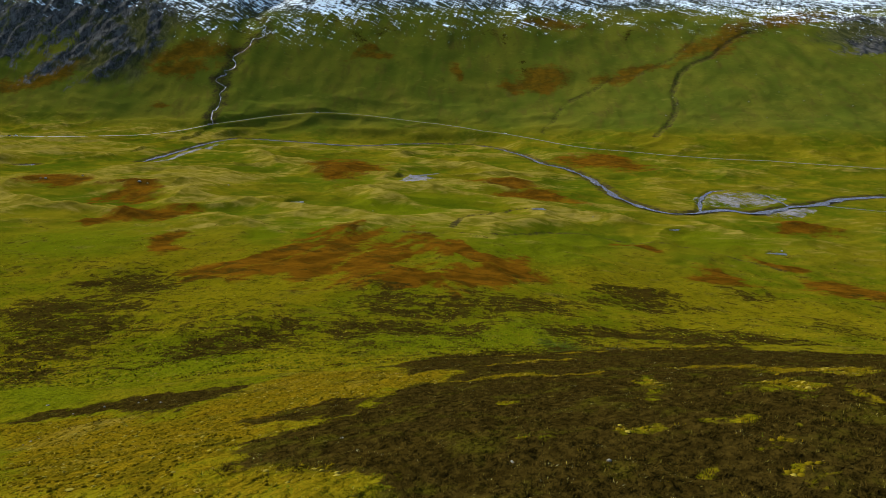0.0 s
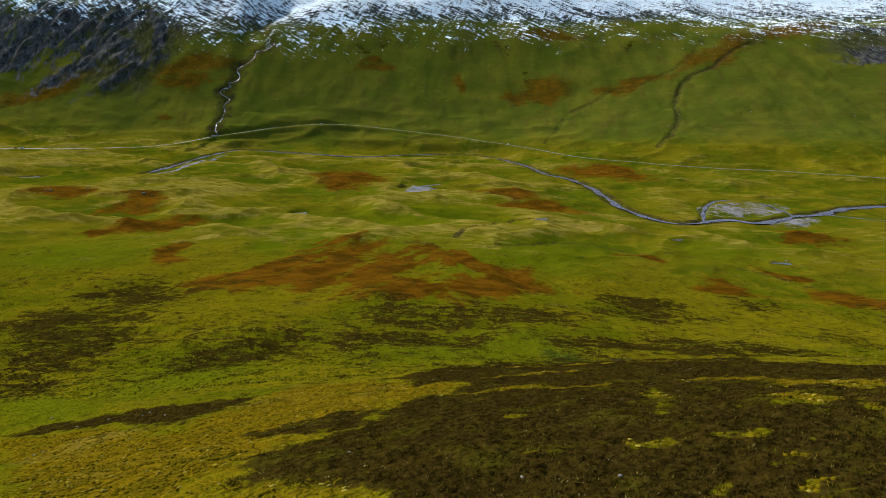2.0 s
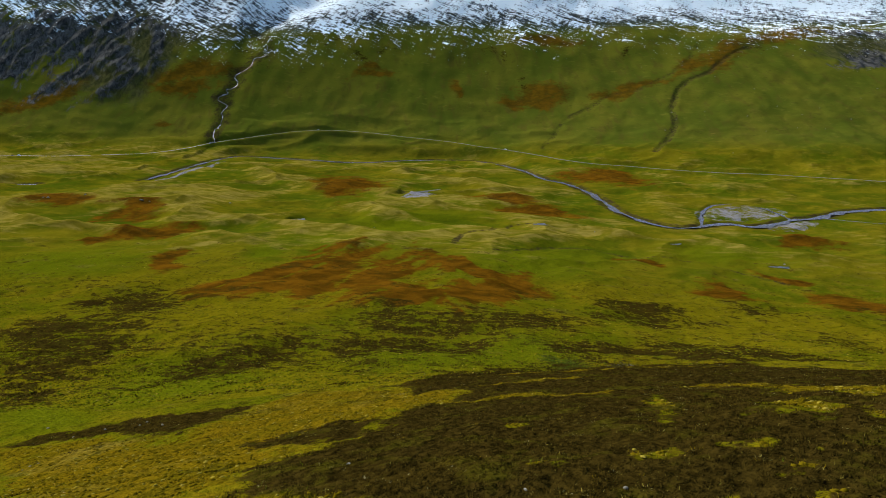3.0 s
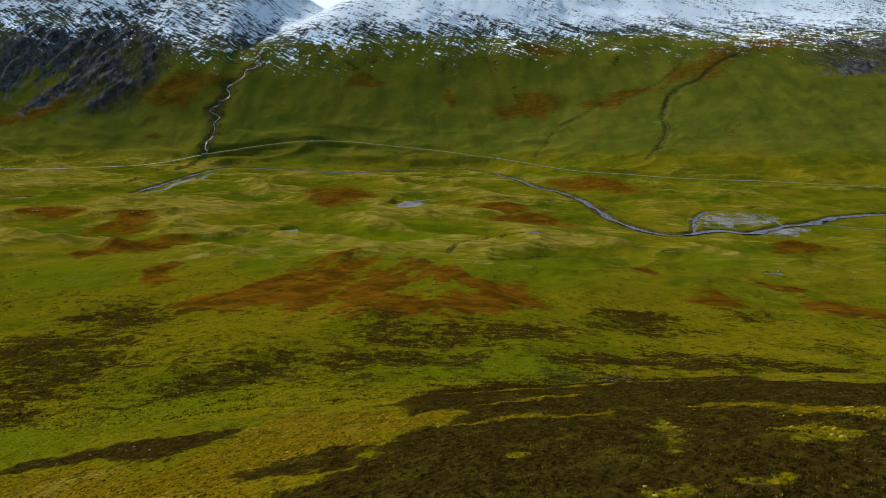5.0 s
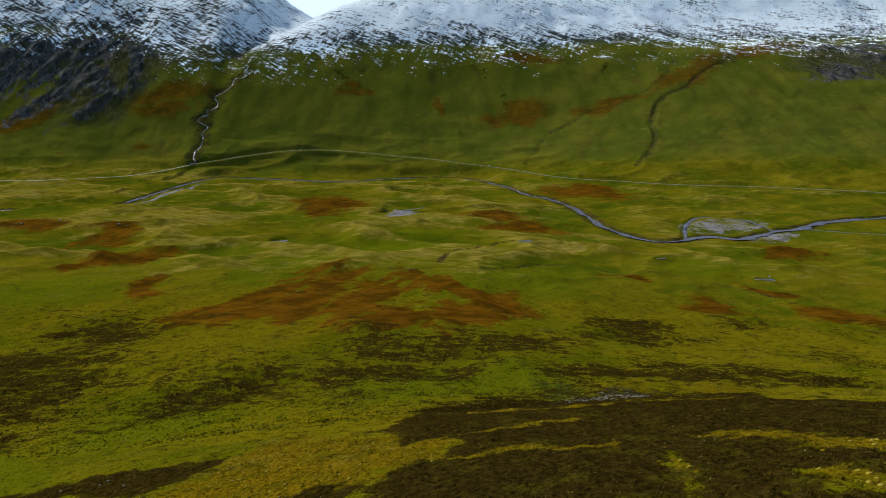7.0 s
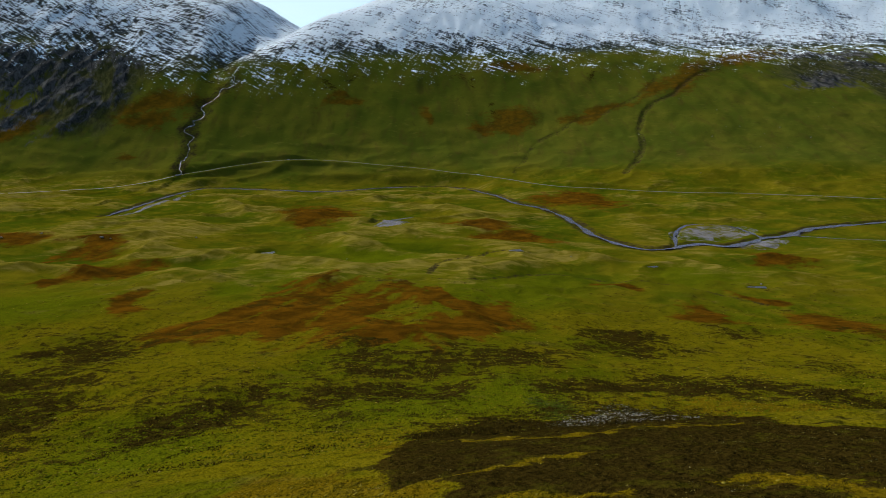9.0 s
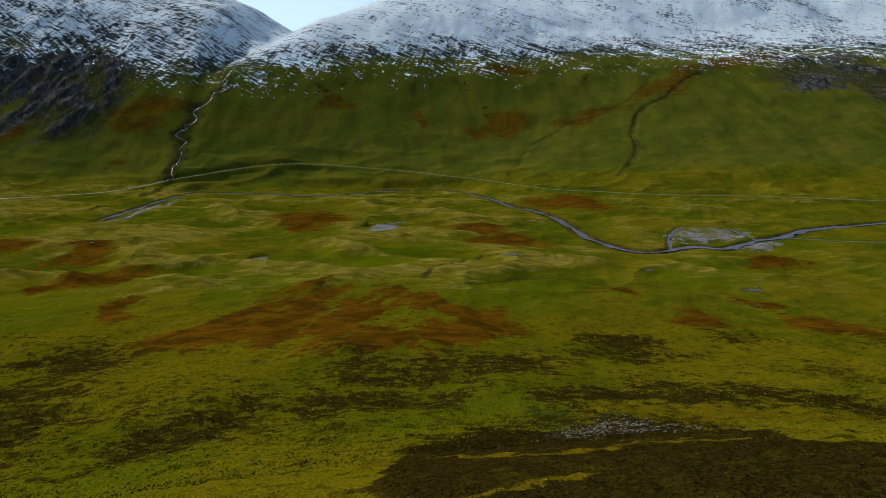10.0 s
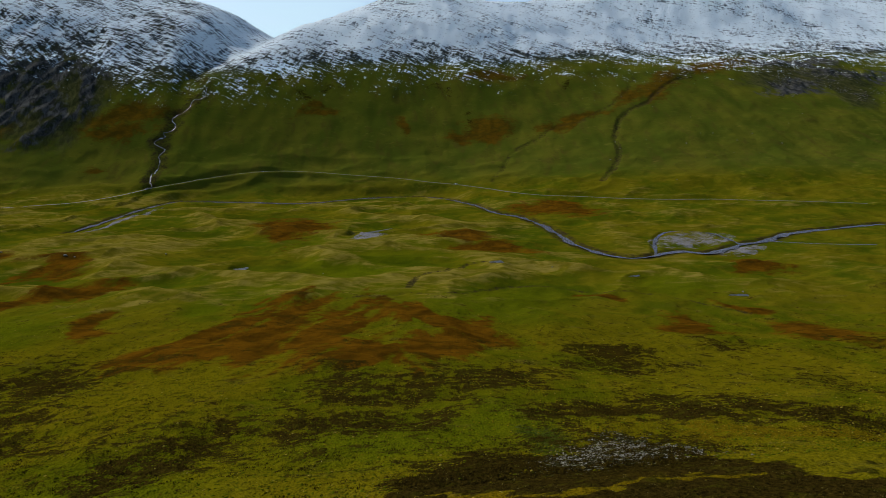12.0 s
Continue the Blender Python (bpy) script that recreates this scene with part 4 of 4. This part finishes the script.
tagged(ribbon("burn", BURN[3:], 0.8, 0.35, BURN_WATER, None, 0.8, 2.0, 2.4), "white hill stream tumbling down its ravine", "stream", kind="structure")


def pool(cx, cy, ux, uy, vx, vy):
    a = np.linspace(0, 2 * math.pi, 40, endpoint=False)
    r = 1 + 0.25 * np.sin(3 * a + cx) + 0.12 * np.sin(7 * a + cy)
    x, y = cx + r * (ux * np.cos(a) + vx * np.sin(a)), cy + r * (uy * np.cos(a) + vy * np.sin(a))
    x, y = np.r_[cx, x], np.r_[cy, y]
    k = np.arange(40)
    tri = np.stack([0 * k, 1 + k, 1 + (k + 1) % 40], 1)
    z = np.full(41, pool_level((cx, cy)))
    return raw_mesh("pool", np.stack([x, y, z], 1), tri, POOL_WATER)


for oval in POOLS:
    tagged(pool(*oval), "small dark pool in the boggy grass", "pool", "pools of the valley floor", "structure")

# ---- plants ----
rng = np.random.default_rng(7)


def scatter(count, near, far, power=1.0):
    """Random places in the fan between two distances; a higher power puts more of them near."""
    y = near + (far - near) * rng.random(count) ** power
    x = (2 * rng.random(count) - 1) * 0.98 * fan(y)
    return x, y


def tufts(name, x, y, blades, tall, wide, spread, lean, material):
    """Clumps of tapering blades, all in one mesh: blades a clump, and their height, width, spread and lean in metres."""
    n = len(x)
    size = 0.6 + 0.8 * rng.random(n)
    a = rng.random((n, blades)) * 2 * math.pi
    r = spread * np.sqrt(rng.random((n, blades))) * size[:, None]
    bx, by = x[:, None] + r * np.cos(a), y[:, None] + r * np.sin(a)
    base = land(x, y)
    e = 0.3
    gx, gy = (land(x + e, y) - base) / e, (land(x, y + e) - base) / e
    bz = base[:, None] + gx[:, None] * (bx - x[:, None]) + gy[:, None] * (by - y[:, None]) - 0.03
    h = tall * size[:, None] * (0.6 + 0.6 * rng.random((n, blades)))
    t = rng.random((n, blades)) * math.pi
    wx, wy = 0.5 * wide * np.cos(t), 0.5 * wide * np.sin(t)
    lx, ly = lean * h * np.cos(a) + 0.15 * h, lean * h * np.sin(a)
    co = np.stack([np.stack([bx - wx, by - wy, bz], -1), np.stack([bx + wx, by + wy, bz], -1), np.stack([bx + lx, by + ly, bz + h], -1)], 2)
    # blades show their lit face to the hillside, and shade like the turf below them
    swap = (co[:, :, 1, 0] - co[:, :, 0, 0]) < 0
    co[swap] = co[swap][:, [1, 0, 2]]
    up = np.stack([-gx, -gy, np.ones(n)], -1)[:, None, :] + np.stack([0.7 * np.cos(a), 0.7 * np.sin(a), 0 * a], -1) + 0.25 * rng.standard_normal((n, blades, 3))
    up /= np.linalg.norm(up, axis=-1, keepdims=True)
    up = np.repeat(up[:, :, None, :], 3, 2).reshape(-1, 3)
    return raw_mesh(name, co.reshape(-1, 3), np.arange(n * blades * 3).reshape(-1, 3), material, None, True, up)


def hillocks(name, x, y, wide, tall, material):
    """Rounded tussocks, all in one mesh: low five-sided domes with a ring half way up."""
    n = len(x)
    r, h = wide * (0.6 + 0.7 * rng.random(n)), tall * (0.6 + 0.7 * rng.random(n))
    a = (np.arange(5) * 0.4 * math.pi)[None] + 6.3 * rng.random((n, 1))
    base = land(x, y)
    e = 0.3
    gx, gy = (land(x + e, y) - base) / e, (land(x, y + e) - base) / e
    rings = []
    for grow, up in ((1.0, -0.15), (0.72, 0.62)):
        dx, dy = grow * r[:, None] * np.cos(a) * (0.8 + 0.4 * rng.random((n, 5))), grow * r[:, None] * np.sin(a) * (0.8 + 0.4 * rng.random((n, 5)))
        rings.append(np.stack([x[:, None] + dx, y[:, None] + dy, base[:, None] + gx[:, None] * dx + gy[:, None] * dy + up * h[:, None]], -1))
    co = np.concatenate([*rings, np.stack([x, y, base + h], -1)[:, None]], 1)
    k = np.arange(5)
    j = (k + 1) % 5
    tri = np.concatenate([np.stack([k, j, k + 5], 1), np.stack([j, j + 5, k + 5], 1), np.stack([k + 5, j + 5, 0 * k + 10], 1)])
    return raw_mesh(name, co.reshape(-1, 3), (tri[None] + 11 * np.arange(n)[:, None, None]).reshape(-1, 3), material)


def patchy(x, y, size, seed):
    return fractal(x / size, y / size, seed, 3)


x, y = scatter(150000, 15, 165, 1.25)
dark = heath_cover(x, y) + 0.5 * patchy(x, y, 5, 61) + 0.4 * patchy(x, y, 1.5, 62) > 0
straw = straw_cover(x, y) + 0.6 * patchy(x, y, 6, 63) > 0
stony = within(x, y, STONE_BANK, 4) > 0.2
own = rng.random(len(x))
pick = dark & ~stony & (own < 0.8)
tagged(tufts("heather", x[pick], y[pick], 9, 0.17, 0.055, 0.36, 0.55, HEATHER_TWIGS), "low dark brown heather covering the knoll", "heather", kind="stuff")
pick = ~dark & straw & ~stony & (own < 0.45)
tagged(hillocks("straw_tussocks", x[pick], y[pick], 0.17, 0.11, STRAW_TUSSOCK), "rounded tussocks of yellowed grass on the near hillside", "grass", kind="stuff")
pick = (~dark & straw & ~stony) | (dark & (own > 0.985))
tagged(tufts("straw_grass", x[pick], y[pick], 9, 0.13, 0.035, 0.3, 1.0, GRASS_BLADES), "yellowed tussock grass on the near hillside", "grass", kind="stuff")
pick = ~dark & ~straw & ~stony & (own < 0.55)
tagged(tufts("green_grass", x[pick], y[pick], 5, 0.12, 0.05, 0.3, 0.9, GREEN_BLADES), "short green hill grass in small tussocks", "grass", kind="stuff")
pick = (dark & (patchy(x, y, 5, 64) > 0.25) & (own > 0.90)) | (dark & (own > 0.988)) | (stony & (own > 0.6)) | (~dark & (own > 0.985))
tagged(tufts("bleached_grass", x[pick], y[pick], 9, 0.09, 0.05, 0.26, 1.0, BLEACHED_BLADES), "bleached tufts of dead grass among the heather", "grass", kind="stuff")
x, y = scatter(60000, 100, 330, 1.15)
dark = heath_cover(x, y) + 0.6 * patchy(x, y, 9, 65) + 0.7 * patchy(x, y, 2.5, 66) > 0.12
rust = bracken_cover(x, y) > -0.1
own = rng.random(len(x))
pick = dark & ~rust
tagged(tufts("heather_clumps", x[pick], y[pick], 5, 0.34, 0.24, 0.5, 0.6, HEATHER_TWIGS), "scattered heather clumps on the lower slope", "heather", kind="stuff")
pick = ~dark & ~rust & (own < 0.28)
tagged(hillocks("tussocks", x[pick], y[pick], 0.34, 0.2, GREEN_TUSSOCK), "coarse green tussocks on the lower slope", "grass", kind="stuff")
pick = ~dark & ~rust & (own > 0.82)
tagged(hillocks("pale_tussocks", x[pick], y[pick], 0.32, 0.22, DRY_TUSSOCK), "yellowed tussocks on the lower slope", "grass", kind="stuff")


# ---- stones ----
def rock_shape(seed, flat):
    """A worn boulder of about one metre: a ball cut by chance planes and roughened."""
    bm = bmesh.new()
    bmesh.ops.create_icosphere(bm, subdivisions=2, radius=0.5)
    pick = random.Random(seed)
    planes = [(Vector([pick.gauss(0, 1) for _ in range(3)]).normalized(), 0.26 + 0.18 * pick.random()) for _ in range(7)]
    for v in bm.verts:
        for n, d in planes:
            over = v.co.dot(n) - d
            if over > 0:
                v.co -= n * over * 0.85
        v.co *= 1 + 0.10 * noise.noise(v.co * 3 + Vector((seed, 0, 0)))
        v.co.z *= flat
    me = bpy.data.meshes.new("boulder")
    bm.to_mesh(me)
    bm.free()
    me.materials.append(GRANITE)
    return me


ROCKS = [rock_shape(n, 0.55 + 0.1 * (n % 4)) for n in range(7)]


def boulder(x, y, size, label, group):
    ob = new("boulder", ROCKS[random.randrange(7)])
    m = pose(x, y, spot(x, y) + 0.08 * size, random.uniform(-12, 12), random.uniform(-12, 12), random.uniform(0, 360))
    ob.matrix_world = m @ Matrix.Diagonal((size * random.uniform(0.8, 1.3), size, size * random.uniform(0.8, 1.1), 1))
    return tagged(ob, label, "boulder", group)


def stone_field(name, ovals, count, low, high, label, material):
    """Many small stones in one mesh, thickest in the middle of the ovals."""
    corner = np.array([(1, 1, 1), (1, -1, -1), (-1, 1, -1), (-1, -1, 1), (1.2, 0, 0.2), (-1, 0.3, 0.5), (0.1, 1.2, 0.3), (0, -1.1, 0.4)], float) * 0.5
    face = np.array([(0, 4, 6), (0, 7, 4), (0, 5, 7), (0, 6, 5), (4, 1, 6), (1, 2, 6), (6, 2, 5), (5, 2, 3), (5, 3, 7), (7, 3, 1), (7, 1, 4), (1, 3, 2)])
    pts = []
    for cx, cy, ux, uy, vx, vy in ovals:
        a, r = rng.random(count) * 2 * math.pi, rng.random(count) ** 0.6 * 1.05
        pts.append(np.stack([cx + r * (ux * np.cos(a) + vx * np.sin(a)), cy + r * (uy * np.cos(a) + vy * np.sin(a))], 1))
    p = np.concatenate(pts)
    p = p[patchy(p[:, 0], p[:, 1], 12 * high, 71) > -0.15]
    size = low + (high - low) * rng.random(len(p)) ** 2.5
    turn = rng.random(len(p)) * 2 * math.pi
    jig = corner[None] * (0.7 + 0.6 * rng.random((len(p), 8, 3))) * size[:, None, None]
    c, s = np.cos(turn)[:, None], np.sin(turn)[:, None]
    co = np.stack([p[:, :1] + jig[..., 0] * c - jig[..., 1] * s, p[:, 1:] + jig[..., 0] * s + jig[..., 1] * c, (land(p[:, 0], p[:, 1]) + 0.1 * size)[:, None] + 0.6 * jig[..., 2]], -1)
    faces = (face[None] + 8 * np.arange(len(p))[:, None, None]).reshape(-1, 3)
    return tagged(raw_mesh(name, co.reshape(-1, 3), faces, material, soft=False), label, "stones", kind="stuff")


stone_field("stones", [(44, 124, 14, 12, 8, -14), (50, 128, 10, 8, 6, -9)], 700, 0.10, 0.5, "pale grey stones strewn over the bank behind the knoll", GRANITE)
stone_field("scree", [(850, 1225, 80, 12, -20, -45), (950, 1265, 95, -10, -25, -60), (1000, 1180, 70, -20, -20, -40)], 420, 0.8, 3.2, "grey scree and blocks below the broken cliff", GRANITE)
stone_field("river_stones", GRAVEL[:3], 500, 0.3, 1.4, "rounded stones on the river's gravel banks", GRANITE)

# ---- things ----
def part(name, bm, material, parent, label=""):
    me = bpy.data.meshes.new(name)
    bm.to_mesh(me)
    bm.free()
    me.materials.append(material)
    ob = new(name, me)
    ob.parent = parent
    return tagged(ob, label)


def plain(name, color, rough=0.5, metal=0.0):
    m = Nodes(name, rough, metal)
    return m.done(m.mix(m.ramp(m.noise(3.0, 3), 0.4, 0.7), color, tuple(0.8 * c for c in color)))


GLASS_DARK, TYRE, CHROME = plain("tinted_glass", (0.02, 0.024, 0.03), 0.08), plain("rubber", (0.02, 0.02, 0.02), 0.8), plain("steel", (0.5, 0.5, 0.5), 0.3, 1.0)
WHITE_PAINT, DARK_PAINT, SILVER_PAINT = plain("white_paint", (0.75, 0.75, 0.74), 0.3), plain("dark_paint", (0.03, 0.035, 0.045), 0.25), plain("silver_paint", (0.42, 0.43, 0.45), 0.3, 0.4)
LAMP_GLASS, RED_GLASS, DRY_STONE = plain("lamp_glass", (0.7, 0.7, 0.68), 0.1), plain("red_lens", (0.3, 0.01, 0.01), 0.2), stone_material("wall_stone", (0.09, 0.085, 0.08), (0.27, 0.26, 0.24), (0.18, 0.18, 0.11))


def extruded(outline, half, bevel):
    """A solid with the outline (along x, up z), from -half to half in y, with rounded edges."""
    bm = bmesh.new()
    side = [bm.faces.new([bm.verts.new((x, s * half, z)) for x, z in (outline if s < 0 else outline[::-1])]) for s in (-1, 1)]
    a, b = list(side[0].verts), list(side[1].verts)[::-1]
    n = len(a)
    for k in range(n):
        bm.faces.new((a[(k + 1) % n], a[k], b[k], b[(k + 1) % n]))
    bmesh.ops.recalc_face_normals(bm, faces=bm.faces)
    bmesh.ops.bevel(bm, geom=bm.edges[:], offset=bevel, segments=2, affect="EDGES", profile=0.6)
    return bm


def disc(radius, thick, x, y, z):
    bm = bmesh.new()
    bmesh.ops.create_cone(bm, cap_ends=True, segments=20, radius1=radius, radius2=radius, depth=thick, matrix=pose(x, y, z, 90))
    bmesh.ops.bevel(bm, geom=[e for e in bm.edges if e.calc_face_angle(0) > 1], offset=0.03, segments=2, affect="EDGES")
    return bm


def block(x, y, z, a, b, c, bevel=0.02):
    bm = bmesh.new()
    bmesh.ops.create_cube(bm, size=1, matrix=Matrix.Translation((x, y, z)) @ Matrix.Diagonal((a, b, c, 1)))
    bmesh.ops.bevel(bm, geom=bm.edges[:], offset=bevel, segments=2, affect="EDGES")
    return bm


def car(name, paint, tall, label):
    """A parked car 4.3 m long, nose towards +x."""
    root = new(name)
    lower = [(-2.1, 0.35), (-2.15, 0.75), (-2.0, 0.98), (1.0, 0.98), (2.0, 0.82), (2.15, 0.6), (2.1, 0.32)]
    part("body", extruded(lower, 0.87, 0.06), paint, root)
    cab = [(-1.95, 0.96), (-1.75, tall - 0.08), (-1.4, tall), (0.35, tall), (0.7, tall - 0.1), (1.2, 0.96)]
    part("roof", extruded(cab, 0.76, 0.05), paint, root)
    glass = [(-1.72, 1.02), (-1.56, tall - 0.14), (0.42, tall - 0.14), (1.0, 1.02)]
    for y in (-0.765, 0.765):
        bm = extruded(glass, 0.012, 0.004)
        bmesh.ops.translate(bm, verts=bm.verts, vec=(0, y, 0))
        part("side_window", bm, GLASS_DARK, root)
    part("windscreen", extruded([(0.75, tall - 0.14), (1.22, 1.0), (1.24, 1.02), (0.78, tall - 0.12)], 0.66, 0.004), GLASS_DARK, root)
    for x in (-1.3, 1.35):
        for y in (-0.8, 0.8):
            tyre = part("wheel", disc(0.32, 0.2, x, y, 0.32), TYRE, root)
            part("rim", disc(0.19, 0.22, x, y, 0.32), CHROME, tyre)
    for y in (-0.62, 0.62):
        part("headlight", block(2.1, y, 0.66, 0.1, 0.34, 0.14), LAMP_GLASS, root)
        part("tail_light", block(-2.12, y, 0.74, 0.08, 0.24, 0.2), RED_GLASS, root)
    return tagged(root, label, "car")


def park(ob, x, y, side=0.0):
    k = int(np.argmin(np.hypot(road_line[:, 0] - x, road_line[:, 1] - y)))
    a, b = road_line[max(k - 1, 0)], road_line[min(k + 1, len(road_line) - 1)]
    turn = math.atan2(b[1] - a[1], b[0] - a[0])
    px, py = road_line[k][0] - side * math.sin(turn), road_line[k][1] + side * math.cos(turn)
    ob.matrix_world = pose(px, py, spot(px, py) + (0.2 if abs(side) < 2.4 else 0.0), 0, 0, math.degrees(turn))


park(car("parked_van", WHITE_PAINT, 1.95, "white van parked on the glen road"), -676, 919, 1.0)
park(car("parked_car", DARK_PAINT, 1.5, "dark car parked on the glen road"), -690, 918, 1.0)
park(car("parked_car", WHITE_PAINT, 1.5, "white car parked beside the glen road"), 106, 994, 1.0)
park(car("parked_car", SILVER_PAINT, 1.5, "silver car in the passing place of the road"), -237, 1091, 1.0)


def bridge(x, y):
    """A small stone bridge that takes the road over the hill stream."""
    k = int(np.argmin(np.hypot(road_line[:, 0] - x, road_line[:, 1] - y)))
    a, b = road_line[k - 1], road_line[k + 1]
    root = new("stone_bridge")
    arch = [(1.6 * math.cos(t), 1.5 * math.sin(t) - 1.9) for t in np.linspace(math.pi, 0, 9)]
    for y0 in (-2.9, 2.9):
        bm = extruded([(-6, -2.2), (-6, 0.9), (-3, 1.15), (3, 1.15), (6, 0.9), (6, -2.2), *arch[::-1]], 0.28, 0.02)
        bmesh.ops.translate(bm, verts=bm.verts, vec=(0, y0, 0))
        wall = part("parapet", bm, DRY_STONE, root)
        for n in range(11):
            part("cope_stone", block(-5.4 + 1.08 * n, y0, 1.16 - 0.008 * abs(n - 5) ** 2, 0.98, 0.66, 0.16, 0.03), DRY_STONE, wall)
    root.matrix_world = pose(road_line[k][0], road_line[k][1], road_z[k] + 0.25, 0, 0, math.degrees(math.atan2(b[1] - a[1], b[0] - a[0])))
    return tagged(root, "small grey stone bridge over the hill stream", "bridge")


bridge(-424, 1046)

for x, y, size in BOULDERS_FLOOR:
    boulder(x, y, size, "pale granite boulder in the valley grass", "boulders of the valley floor")
for x, y, size in BOULDERS_SLOPE:
    boulder(x, y, size, "grey boulder lying on the far green slope", "boulders of the far slope")
for x, y, size in BOULDERS_NEAR:
    boulder(x, y, size, "lichened granite boulder among heather and grass", "boulders of the near hillside")
